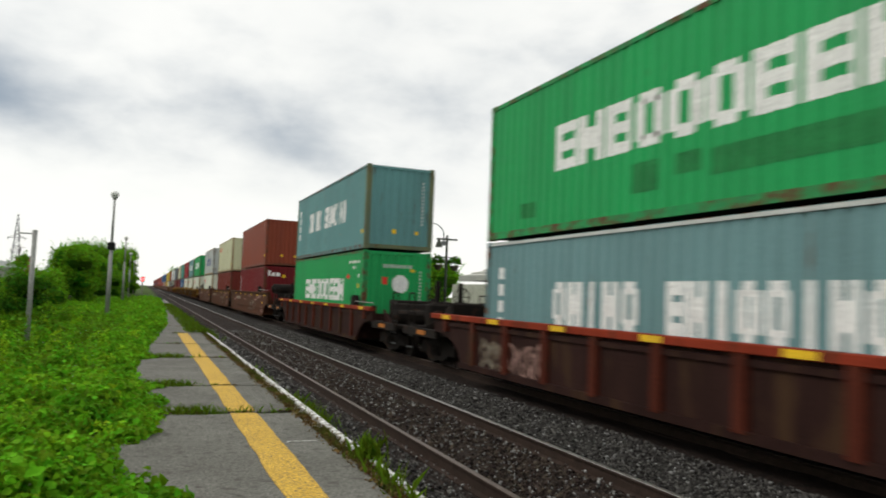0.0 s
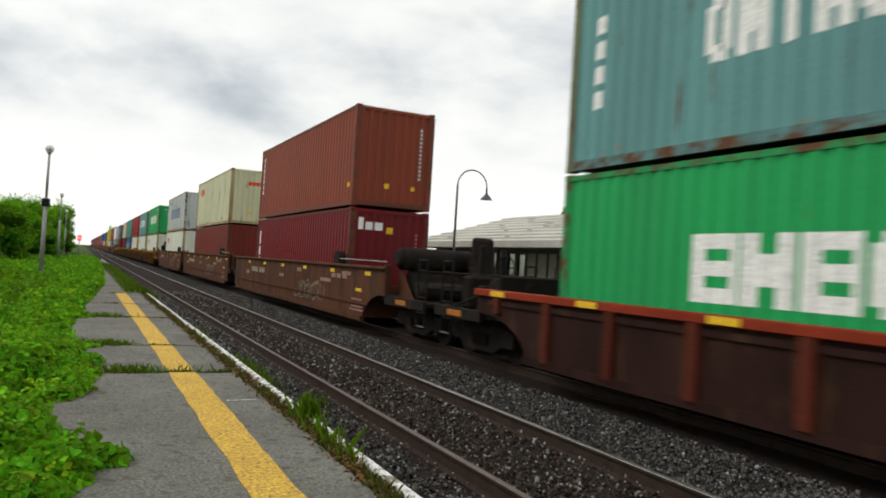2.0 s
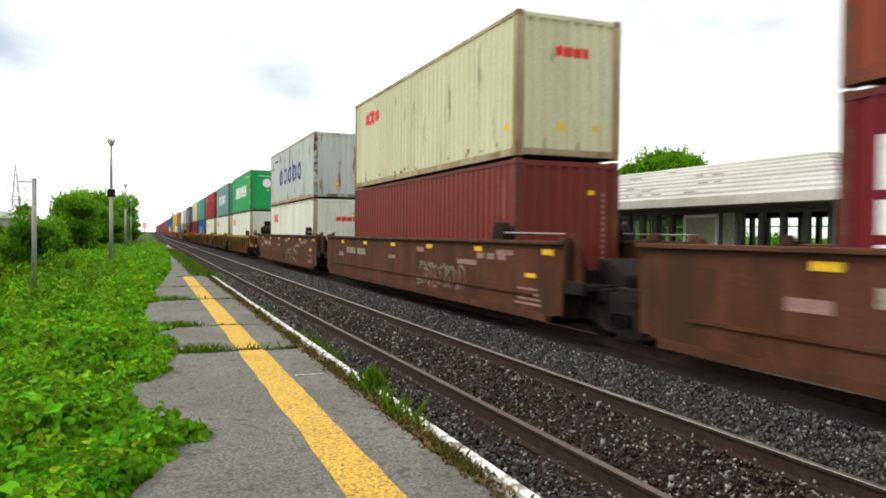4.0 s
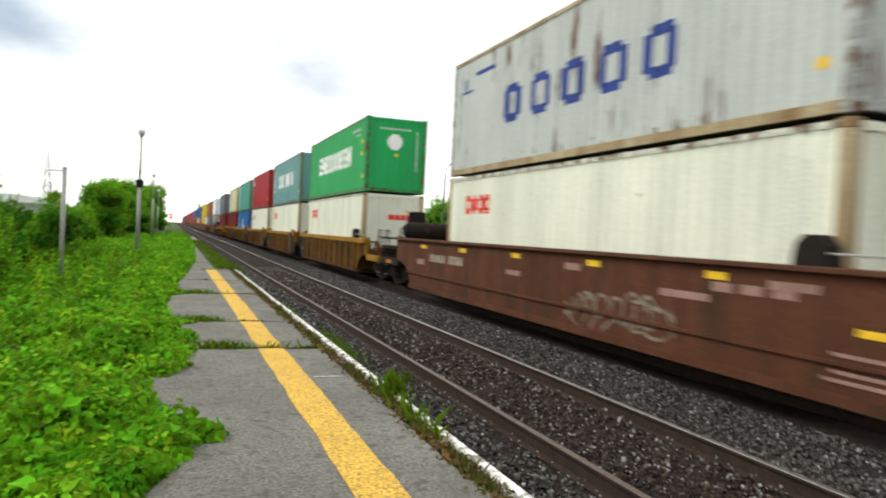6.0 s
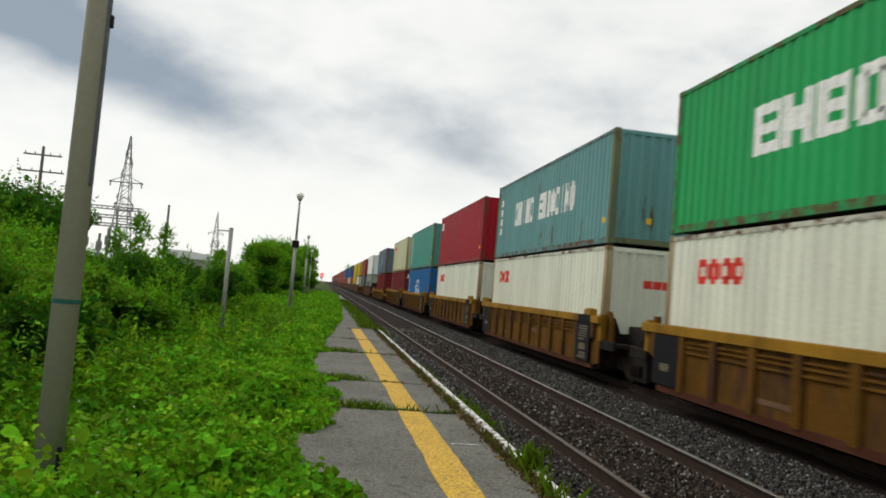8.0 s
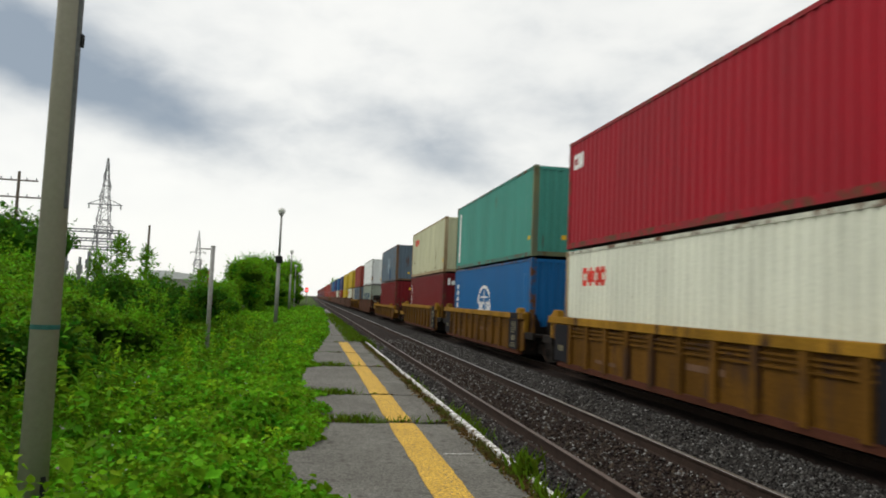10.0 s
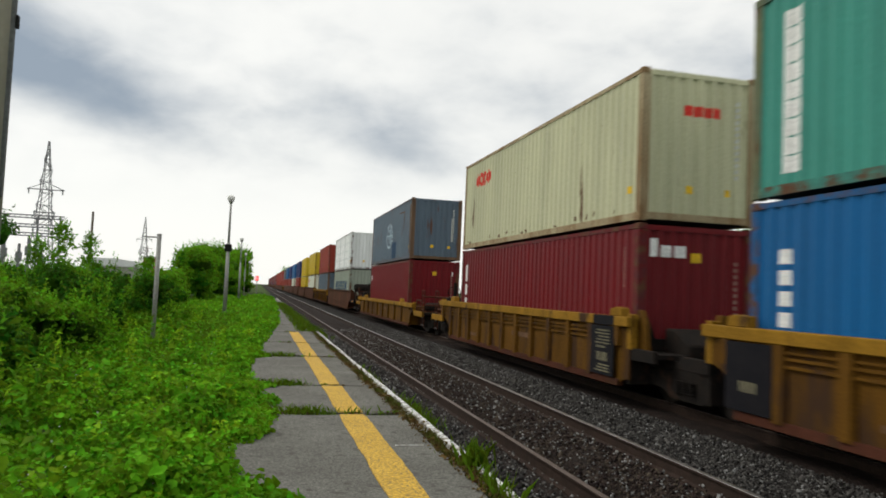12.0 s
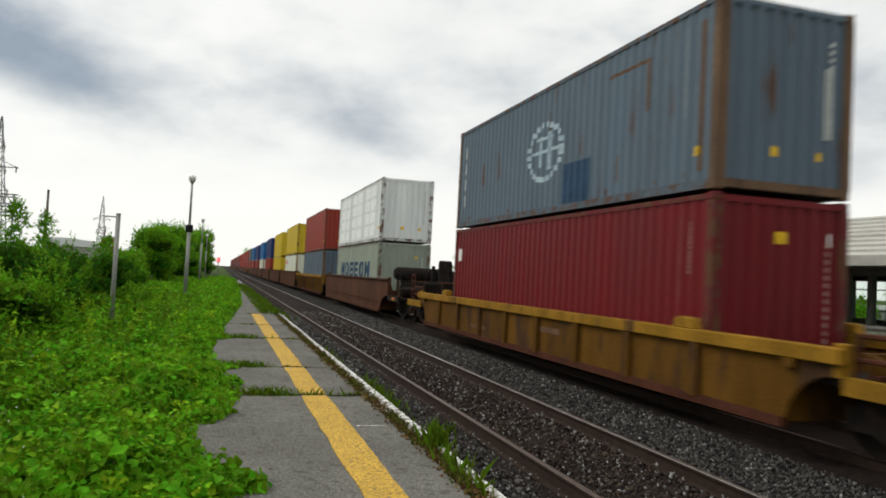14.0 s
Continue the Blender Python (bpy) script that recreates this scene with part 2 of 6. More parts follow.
BARK = mat("bark", (0.09, 0.07, 0.05), (0.06, 0.045, 0.035), 0.95, scale=4, fine=30, streak=(1, 1, 0.2), bump=0.8)
ROOF = mat("pale_ribbed_roofing", (0.52, 0.51, 0.47), (0.41, 0.40, 0.365), 0.7, scale=1.0, fine=9, bump=0.04, detail=0.07, rust=(0.25, 0.24, 0.21), rust_amount=0.05, rust_scale=1.2, streak=(1, 0.4, 1))
STATION_WALL = mat("brown_station_wall", (0.34, 0.36, 0.29), (0.27, 0.285, 0.23), 0.85, scale=1.5, fine=20)
STATION_POST = mat("dark_post", (0.06, 0.068, 0.053), (0.08, 0.088, 0.07), 0.6)
CONCRETE = mat("concrete", (0.36, 0.35, 0.33), (0.28, 0.275, 0.26), 0.85, scale=1.5, fine=30)
LAMP_GLASS = mat("milky_lamp_glass", (0.75, 0.75, 0.72), (0.7, 0.7, 0.66), 0.35, bump=0)
WHITE_PANEL = mat("white_metal_panel", (0.74, 0.75, 0.76), (0.64, 0.65, 0.66), 0.5, scale=0.5, fine=4, bump=0.05, detail=0.08)
MOSSY = mat("dark_shingle_edge", (0.13, 0.14, 0.10), (0.09, 0.10, 0.07), 0.9)
BRICK = mat("red_brick", (0.30, 0.10, 0.065), (0.22, 0.075, 0.05), 0.85, scale=0.6, fine=9)
WOOD_POLE = mat("grey_wood_pole", (0.17, 0.14, 0.11), (0.12, 0.10, 0.08), 0.9, streak=(1, 1, 0.1))
LATTICE = mat("pylon_steel", (0.22, 0.225, 0.23), (0.17, 0.175, 0.18), 0.6, metal=0.4)
GLASS = bpy.data.materials.new("window_glass")
GLASS.use_nodes = True
_g = GLASS.node_tree.nodes["Principled BSDF"]
_g.inputs["Base Color"].default_value = (0.85, 0.9, 0.88, 1)
_g.inputs["Roughness"].default_value, _g.inputs["Transmission Weight"].default_value, _g.inputs["IOR"].default_value = 0.03, 1.0, 1.1
SIGNAL_RED = glow("signal_red", (1.0, 0.03, 0.03), 12.0)
# brown bed darkened: the train's shade is put into its colour
UNDER = mat("shade_dark_ballast", (0.026, 0.0165, 0.013), (0.012, 0.0085, 0.007), 0.9, scale=9, fine=26, bump=1.0, bump_dist=0.05, detail=0.5)
RUSTY_POST = mat("rusty_corner_post", (0.16, 0.10, 0.06), (0.09, 0.055, 0.035), 0.8, scale=3, fine=30, streak=(1, 1, 0.3))
STAINED_POST = mat("stained_corner_post", (0.38, 0.32, 0.20), (0.20, 0.125, 0.06), 0.75, scale=2, fine=30, streak=(1, 1, 0.3))
LAMP_STEEL = mat("grey_lamp_steel", (0.12, 0.125, 0.125), (0.09, 0.095, 0.095), 0.6)
BLACK = mat("matt_black", (0.015, 0.015, 0.015), None, 0.8)

# ---- mesh helpers ----
def box(bm, x0, x1, y0, y1, z0, z1):
    v = [bm.verts.new((x, y, z)) for z in (z0, z1) for x, y in ((x0, y0), (x1, y0), (x1, y1), (x0, y1))]
    for q in ((3, 2, 1, 0), (4, 5, 6, 7), (0, 1, 5, 4), (1, 2, 6, 5), (2, 3, 7, 6), (3, 0, 4, 7)):
        bm.faces.new([v[i] for i in q])


def prism(bm, pts, axis, a, b):
    """A closed outline of pairs, drawn out from a to b along axis (0 x, 1 y, 2 z)."""
    def at(p, s):
        c = list(p); c.insert(axis, s); return bm.verts.new(c)
    lo, hi = [at(p, a) for p in pts], [at(p, b) for p in pts]
    k = len(pts)
    bm.faces.new(lo[::-1]); bm.faces.new(hi)
    for i in range(k):
        bm.faces.new((lo[i], lo[(i + 1) % k], hi[(i + 1) % k], hi[i]))
    bmesh.ops.recalc_face_normals(bm, faces=bm.faces)


def tube(bm, p, q, r0, r1=None, seg=8):
    p, q = Vector(p), Vector(q)
    r1 = r0 if r1 is None else r1
    m = Matrix.Translation((p + q) / 2) @ (q - p).to_track_quat("Z", "Y").to_matrix().to_4x4()
    bmesh.ops.create_cone(bm, cap_ends=True, segments=seg, radius1=r0, radius2=r1, depth=(q - p).length, matrix=m)


def bevelled(bm, w=0.01):
    bmesh.ops.bevel(bm, geom=bm.edges[:], offset=w, segments=1, affect="EDGES")
    return bm


def to_mesh(name, bm, material, smooth=False):
    me = bpy.data.meshes.new(name)
    bm.to_mesh(me); bm.free()
    me.materials.append(material)
    if smooth:
        me.polygons.foreach_set("use_smooth", [len(p.vertices) < 5 for p in me.polygons])
    return me


def part(name, bm, material, parent, label="", smooth=False):
    me = bm if isinstance(bm, bpy.types.Mesh) else to_mesh(name, bm, material, smooth)
    ob = new(name, me)
    ob.parent = parent
    if label:
        tagged(ob, label)
    return ob


def thing(name, label, category, at=(0, 0, 0), group="", kind=""):
    ob = new(name)
    ob.empty_display_size = 0.2
    ob.location = at
    return tagged(ob, label, category, group, kind)


def plain(name, bm, material, label, category="", kind="structure", smooth=False):
    return tagged(new(name, to_mesh(name, bm, material, smooth)), label, category, "", kind)


def soup(name, verts, faces_per, material):
    """A mesh from an array of verts (n, k, 3): n separate k-sided leaves or n stones with given faces."""
    n, k, _ = verts.shape
    f = np.asarray(faces_per, dtype=np.int32)          # (m, c)
    loops = (f[None] + (np.arange(n, dtype=np.int32) * k)[:, None, None]).reshape(-1)
    me = bpy.data.meshes.new(name)
    me.vertices.add(n * k); me.vertices.foreach_set("co", verts.astype(np.float32).reshape(-1))
    me.loops.add(len(loops)); me.loops.foreach_set("vertex_index", loops)
    c = f.shape[1]; count = n * f.shape[0]
    me.polygons.add(count)
    me.polygons.foreach_set("loop_start", np.arange(count, dtype=np.int32) * c)
    me.polygons.foreach_set("loop_total", np.full(count, c, dtype=np.int32))
    me.materials.append(material)
    me.update(calc_edges=True)
    return me

# ---- ground, track beds, rails ----
PLAT = 0.2                     # platform top above the rail heads
X_TRAIN = 4.807                # centre line of the second track


def ground():
    bm = bmesh.new()
    prof = [(-2500, -0.3), (-60, -0.3), (-14, -0.1), (-7, 0.05), (-3.6, 0.1), (-2.2, 0.02), (-1.25, -0.02), (-1.2, -0.34),
            (6.9, -0.34), (7.0, 0.0), (30, 0.0), (60, -0.3), (2500, -0.3)]
    ys = [-400, -40, 0, 20, 40, 80, 160, 400, 1200, 3500]
    grid = [[bm.verts.new((x, y, z)) for x, z in prof] for y in ys]
    for a, b in zip(grid, grid[1:]):
        for i in range(len(prof) - 1):
            bm.faces.new((a[i], a[i + 1], b[i + 1], b[i]))
    plain("ground", bm, GRASSY, "weedy green ground running level to the horizon", "ground")


def bed(name, x0, x1, top, material, label):
    bm = bmesh.new()
    rng = np.random.default_rng(int(x0 * 10) + 50)
    ys = np.concatenate([np.arange(-6, 40, 0.5), np.arange(40, 300, 10), [300, 600, 1200, 2500]])
    xs = np.linspace(x0, x1, 7)
    rows = []
    for y in ys:
        rows.append([bm.verts.new((x, y, top + (rng.normal(0, 0.012) if 0 < k < 6 else -0.02))) for k, x in enumerate(xs)])
    for a, b in zip(rows, rows[1:]):
        for i in range(6):
            bm.faces.new((a[i], a[i + 1], b[i + 1], b[i]))
    plain(name, bm, material, label, "ballast")


def stones(name, count, x0, x1, y0, y1, z, size, material, label, seed):
    """Loose broken stones on a track bed, denser towards the near end."""
    rng = np.random.default_rng(seed)
    u = rng.random(count)
    y = y0 + (y1 - y0) * u ** 1.7
    c = np.stack([rng.uniform(x0, x1, count), y, z + rng.uniform(-0.012, 0.02, count)], 1)
    base = np.array([(1, 0, 0), (0, 1, 0), (-1, 0, 0), (0, -1, 0), (0, 0, 0.8), (0, 0, -0.8)], float)
    v = base[None] * (1 + rng.uniform(-0.35, 0.35, (count, 6, 1))) + rng.uniform(-0.22, 0.22, (count, 6, 3))
    v *= (size * rng.lognormal(0, 0.35, count) * (1 + 0.012 * (y - y0)))[:, None, None]
    q = rng.normal(size=(count, 4)); q /= np.linalg.norm(q, axis=1)[:, None]
    w, a, b, d = q.T
    rot = np.stack([1 - 2 * (b * b + d * d), 2 * (a * b - w * d), 2 * (a * d + w * b), 2 * (a * b + w * d), 1 - 2 * (a * a + d * d), 2 * (b * d - w * a),
                    2 * (a * d - w * b), 2 * (b * d + w * a), 1 - 2 * (a * a + b * b)], 1).reshape(-1, 3, 3)
    v = np.einsum("nij,nkj->nki", rot, v) + c[:, None]
    tri = [(0, 1, 4), (1, 2, 4), (2, 3, 4), (3, 0, 4), (1, 0, 5), (2, 1, 5), (3, 2, 5), (0, 3, 5)]
    tagged(new(name, soup(name, v, tri, material)), label, "ballast", "", "stuff")


def rail(x, label, head):
    t = thing("rail", label, "rail", (x, 0, 0), "rails", "structure")
    foot = [(-0.07, -0.172), (0.07, -0.172), (0.07, -0.16), (0.012, -0.145), (0.010, -0.04), (0.034, -0.028), (0.034, -0.004),
            (-0.034, -0.004), (-0.034, -0.028), (-0.010, -0.04), (-0.012, -0.145), (-0.07, -0.16)]
    bm = bmesh.new(); prism(bm, foot, 1, -8, 2400)
    part("web_and_foot", bm, RAIL_SIDE, t)
    bm = bmesh.new(); prism(bm, [(-0.033, -0.004), (0.033, -0.004), (0.027, 0.0), (-0.027, 0.0)], 1, -8, 2400)
    part("running_surface", bm, head, t, "worn running surface")


def platform():
    """Asphalt slabs with open joints, a painted stripe on each, and a white edge beam."""
    rng = random.Random(5)
    joints = [-4.0, 8.72, 11.35, 16.2, 20.2, 24.95, 29.5, 36.0, 47.0, 62.0, 84.0]
    slab_set = thing("platform", "old grey asphalt platform with weedy open joints", "platform", kind="structure")
    stripes = []
    for k, (a, b) in enumerate(zip(joints, joints[1:])):
        ga, gb = 0.05 + 0.05 * rng.random(), 0.04 + 0.05 * rng.random()
        left = -3.85 + 0.1 * rng.random()
        right = -1.30 if b < 30 else -1.45
        out = []
        n = max(6, int((b - a) / 0.6))
        for i in range(n + 1):
            y = a + ga + (b - a - ga - gb) * i / n
            out.append((right + rng.uniform(-0.035, 0.03), y))
        for i in range(9):
            out.append((right - 0.1 - (right - left - 0.2) * i / 8, b - gb + rng.uniform(-0.05, 0.045)))
        for i in range(n + 1):
            y = b - gb - (b - a - ga - gb) * i / n
            out.append((left + rng.uniform(-0.05, 0.05), y))
        for i in range(9):
            out.append((left + 0.1 + (right - left - 0.2) * i / 8, a + ga + rng.uniform(-0.045, 0.05)))
        bm = bmesh.new()
        prism(bm, out, 2, PLAT - 0.16, PLAT + rng.uniform(-0.006, 0.006))
        part("slab", bm, ASPHALT, slab_set)
        if b < 26:
            stripes.append((a + ga + 0.02, b - gb - 0.02))
    for a, b in stripes:
        bm = bmesh.new()
        n = int((b - a) / 0.25)
        outl = [(-1.78 + rng.uniform(-0.012, 0.012), a + (b - a) * i / n) for i in range(n + 1)]
        outr = [(-2.095 + rng.uniform(-0.012, 0.012), b - (b - a) * i / n) for i in range(n + 1)]
        prism(bm, outl + outr, 2, PLAT + 0.002, PLAT + 0.011)
        tagged(new("yellow_stripe", to_mesh("yellow_stripe", bm, YELLOW_LINE)), "worn yellow warning stripe painted on asphalt", "stripe", "stripes", "structure")
    y = -4.0
    beam = thing("platform_edge", "white-painted platform edge beam, chipped and overgrown", "kerb", kind="structure")
    while y < 25.0:
        ln = min(3.0, 25.2 - y)
        bm = bmesh.new(); box(bm, -1.125, -1.048, y + 0.008, y + ln - 0.008, -0.3, PLAT + rng.uniform(-0.004, 0.008)); bevelled(bm, 0.012)
        part("edge_block", bm, WHITE_LINE, beam)
        y += ln
    bm = bmesh.new(); box(bm, -1.2, -1.06, 25.2, 90, -0.3, PLAT - 0.02)
    part("old_edge", bm, CONCRETE, beam, "bare concrete edge")
    bm = bmesh.new(); box(bm, -1.72, -1.42, 6.78, 6.80, PLAT + 0.008, PLAT + 0.012)
    tagged(new("chalk_mark", to_mesh("chalk_mark", bm, WHITE_LINE)), "short pale mark across the asphalt", "mark", "", "structure")


ground()
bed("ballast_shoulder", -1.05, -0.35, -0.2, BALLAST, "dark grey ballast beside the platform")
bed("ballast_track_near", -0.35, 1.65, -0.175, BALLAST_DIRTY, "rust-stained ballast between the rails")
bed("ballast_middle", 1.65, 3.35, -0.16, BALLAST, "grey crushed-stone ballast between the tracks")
bed("ballast_track_far", 3.35, 6.95, -0.155, UNDER, "ballast coloured dark for the shade under the train")
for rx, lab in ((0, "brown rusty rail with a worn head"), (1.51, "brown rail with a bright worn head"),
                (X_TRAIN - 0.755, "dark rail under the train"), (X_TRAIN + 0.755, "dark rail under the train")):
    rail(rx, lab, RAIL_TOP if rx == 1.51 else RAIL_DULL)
platform()
stones("shoulder_stones", 12000, -1.02, -0.08, 1.5, 30, -0.19, 0.017, STONE, "loose grey ballast stones", 11)
stones("near_track_stones", 25000, 0.07, 1.44, 1.5, 32, -0.17, 0.0165, STONE_DIRTY, "loose brown ballast stones between the rails", 12)
stones("middle_stones", 38000, 1.58, 3.36, 1.0, 40, -0.155, 0.0165, STONE, "loose grey ballast stones between the tracks", 13)

stones("rear_stones", 7000, -1.0, 3.36, -5.0, 1.6, -0.16, 0.024, STONE, "loose grey ballast stones beside the platform", 15)
stones("pale_stones", 7500, -1.0, 3.3, 1.2, 34, -0.143, 0.0125, PALE_STONE, "scattered pale freshly broken ballast stones", 14)

# ---- plants ----
LEAF6 = np.array([(0, 0, 0), (-0.40, 0.20, 0.15), (-0.33, 0.60, 0.13), (0, 1, -0.14), (0.33, 0.60, 0.13), (0.40, 0.20, 0.15)])
LEAF6_F = [(0, 1, 2, 3), (0, 3, 4, 5)]
LEAF4 = np.array([(0, 0, 0), (-0.40, 0.5, 0.09), (0, 1, -0.06), (0.40, 0.5, 0.09)])
LEAF4_F = [(0, 1, 2), (0, 2, 3)]


def leaves(rng, pts, nrm, size, spread=0.6, aspect=1.0, form=LEAF6):
    """Leaf blades at pts that face about nrm."""
    n = len(pts)
    z = nrm + rng.normal(0, spread, (n, 3)); z /= np.linalg.norm(z, axis=1)[:, None]
    t = rng.normal(size=(n, 3)); x = np.cross(t, z); x /= np.linalg.norm(x, axis=1)[:, None]
    y = np.cross(z, x)
    s = size * rng.lognormal(0, 0.3, n)
    L = form * np.array([aspect, 1, 1]) - np.array([0, 0.4, 0])
    v = L[None, :, 0, None] * x[:, None] + L[None, :, 1, None] * y[:, None] + L[None, :, 2, None] * z[:, None]
    return v * s[:, None, None] + pts[:, None]


def crown_points(rng, blobs, n):
    """Points near the skins of overlapping lumps, with their outward directions."""
    w = np.array([b[3] ** 2 for b in blobs]); k = rng.choice(len(blobs), n, p=w / w.sum())
    c = np.array([b[:3] for b in blobs])[k]; r = np.array([b[3] for b in blobs])[k]
    d = rng.normal(size=(n, 3)); d[:, 2] = np.abs(d[:, 2]) * 0.9 + d[:, 2] * 0.25; d /= np.linalg.norm(d, axis=1)[:, None]
    wob = 1 + 0.16 * np.sin(d[:, 0] * 7 + k) * np.cos(d[:, 1] * 6 + 2 * k)
    return c + d * (r * wob * (1.14 - 0.5 * rng.random(n) ** 1.6))[:, None], d


def shrub(name, label, category, at, blobs, n, size, material, seed, trunk=None, group="", limbs=4, core=True):
    """A woody plant: stems or a trunk with limbs, and a crown of leaves round an uneven dark core."""
    rng = np.random.default_rng(seed)
    t = thing(name, label, category, at, group)
    pts, d = crown_points(rng, blobs, n)
    keep = pts[:, 2] > 0.02
    part("crown", soup("crown", leaves(rng, pts[keep], d[keep] * 0.7 + np.array([0, 0, 0.4]), size, 0.7, 0.8, LEAF4), LEAF4_F, material), material, t)
    bm = bmesh.new()
    top = max(blobs, key=lambda b: b[2])
    h = trunk or 0.03 + 0.02 * top[2]
    tube(bm, (0, 0, -0.2), (top[0] * 0.5, top[1] * 0.5, top[2] * 0.6), h, h * 0.6, 7)
    for b in blobs[:limbs + 3]:
        tube(bm, (top[0] * 0.3, top[1] * 0.3, top[2] * 0.25), (b[0], b[1], b[2]), h * 0.5, h * 0.2, 5)
    part("trunk" if trunk else "stem", bm, BARK, t)
    # solid dark lumps block light and stand in for the crown's shaded inside
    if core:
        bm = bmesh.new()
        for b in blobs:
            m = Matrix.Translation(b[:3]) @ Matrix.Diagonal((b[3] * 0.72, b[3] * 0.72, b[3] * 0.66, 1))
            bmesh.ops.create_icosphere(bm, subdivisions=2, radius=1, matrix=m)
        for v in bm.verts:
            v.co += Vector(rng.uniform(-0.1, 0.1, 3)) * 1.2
        part("shade_core", bm, LEAF_DARK, t)
    sp = []
    for _ in range(max(16, 9 * len(blobs))):
        b = blobs[rng.integers(len(blobs))]
        d0 = rng.normal(size=3) * 0.45 + np.array([0, 0, 1.0]); d0 /= np.linalg.norm(d0)
        ln = b[3] * rng.uniform(0.3, 1.35)
        for q in np.linspace(0, 1, 12):
            sp.append(np.array(b[:3]) + d0 * (b[3] * 0.8 + ln * q) + rng.normal(size=3) * 0.09 * b[3] * (1.1 - q))
    sp = np.array(sp)
    ob = part("shoot", soup("shoot", leaves(rng, sp, np.tile([0, -0.3, 0.8], (len(sp), 1)), size * 1.0, 0.8, 0.6, LEAF4), LEAF4_F, LEAF_LIGHT if material is LEAF_MID else LEAF_MID), None, t)
    ob["kind"] = "stuff"
    return t


def lumps(seed, w, dpt, h, n, r):
    """Lumps of a crown filling a width, depth and height."""
    rng = np.random.default_rng(seed)
    out = []
    for i in range(n):
        z = h * (0.25 + 0.62 * rng.random())
        out.append((rng.uniform(-w, w) * (1.1 - 0.45 * z / h), rng.uniform(-dpt, dpt), z, r * rng.uniform(0.7, 1.25)))
    return out


def weeds(name, label, plants, per, region, size, height, radius, material, seed, form=LEAF6, faces=LEAF6_F, rim=0.25, bare=-9.0):
    """Mounds of broad-leaved weeds, each a small plant, higher and lower in drifts; region gives x limits for a y."""
    rng = np.random.default_rng(seed)
    y0, y1, lo, hi = region
    y = y0 + (y1 - y0) * rng.random(plants) ** 1.6
    x0, x1 = np.interp(y, [a for a, _ in lo], [b for _, b in lo]), np.interp(y, [a for a, _ in hi], [b for _, b in hi])
    x1 = x1 + 0.07 * np.sin(5.3 * y) + 0.05 * np.sin(11.7 * y + 1)
    x = x1 - (x1 - x0) * rng.random(plants) ** 1.25
    patchy = np.sin(3.1 * x + 1.3 * y) + np.sin(2.2 * y - 1.9 * x + 2) + 0.8 * np.sin(5.1 * x - 3.7 * y) + 0.4 * rng.normal(size=plants)
    x1, x, y = (a[patchy > bare] for a in (x1, x, y))
    plants = len(x)
    edge = np.clip((x1 - x) / 0.8, rim, 1)
    drift = 0.92 + 0.5 * np.sin(2.3 * x + 0.9 * y) * np.sin(1.7 * y - 0.8 * x + 1) + 0.4 * np.sin(4.7 * x - 2.1 * y)
    h = height * edge * drift * np.minimum(rng.lognormal(-0.1, 0.4, plants), 1.35)
    r = radius * rng.lognormal(0, 0.3, plants) * (0.6 + 0.4 * edge)
    k = np.repeat(np.arange(plants), per)
    d = rng.normal(size=(len(k), 3)); d[:, 2] = np.abs(d[:, 2]); d /= np.linalg.norm(d, axis=1)[:, None]
    f = rng.uniform(0.62, 1.08, len(k))
    pts = np.stack([x[k] + d[:, 0] * r[k] * f, y[k] + d[:, 1] * r[k] * f, np.where(x[k] > -3.9, PLAT - 0.01, 0.08) + d[:, 2] * h[k] * f], 1)
    ok = pts[:, 0] < np.interp(pts[:, 1], [a for a, _ in hi], [b for _, b in hi]) + 0.16
    pts, d = pts[ok], d[ok]
    v = leaves(rng, pts, d * 0.9 + np.array([0, 0, 0.35]), size * (1 + 0.016 * np.maximum(pts[:, 1], 0)), 0.5, 1.0, form)
    tagged(new(name, soup(name, v, faces, material)), label, "weeds", "", "stuff")


def grass(name, label, pts, height, material, seed):
    """Thin blades in tufts at pts."""
    rng = np.random.default_rng(seed)
    p = np.repeat(np.array(pts, float), 1, axis=0); n = len(p)
    a = rng.uniform(0, 2 * np.pi, n); lean = rng.uniform(0.05, 0.6, n) * height; h = height * rng.uniform(0.4, 1.1, n)
    w = np.stack([np.cos(a + 1.6), np.sin(a + 1.6), 0 * a], 1) * 0.006
    tip = p + np.stack([np.cos(a) * lean, np.sin(a) * lean, h], 1)
    midp = p + np.stack([np.cos(a) * lean * 0.3, np.sin(a) * lean * 0.3, h * 0.6], 1)
    v = np.stack([p - w, p + w, midp + w * 0.8, tip, midp - w * 0.8], 1)
    tagged(new(name, soup(name, v, [(0, 1, 2, 3, 4)], material)), label, "grass", "", "stuff")


WEED_HI = [(-3, -3.63), (3.6, -3.43), (4.3, -3.13), (4.7, -2.9), (5.5, -3.27), (6.45, -3.51), (7.6, -3.03), (8.7, -2.97), (9.7, -2.93), (10.5, -3.13), (11.7, -3.31), (13.7, -3.38), (18, -3.13), (24.6, -2.78), (30, -2.45), (40, -2.15), (60, -1.85), (90, -1.6)]
TONGUES = ((4.1, 5.2, -2.78), (3.9, 5.3, -2.98), (3.0, 4.4, -3.2), (8.4, 9.7, -2.85), (5.2, 7.2, -3.35), (10.6, 11.6, -2.95), (15.6, 16.6, -2.9))
LO = [(0, -8.5), (15, -9), (95, -9)]
weeds("low_weeds", "bright green broad-leaved weeds spreading onto the asphalt", 1250, 88, (0.5, 18, LO, WEED_HI), 0.050, 0.37, 0.22, LEAF_LIGHT, 21, bare=-0.5)
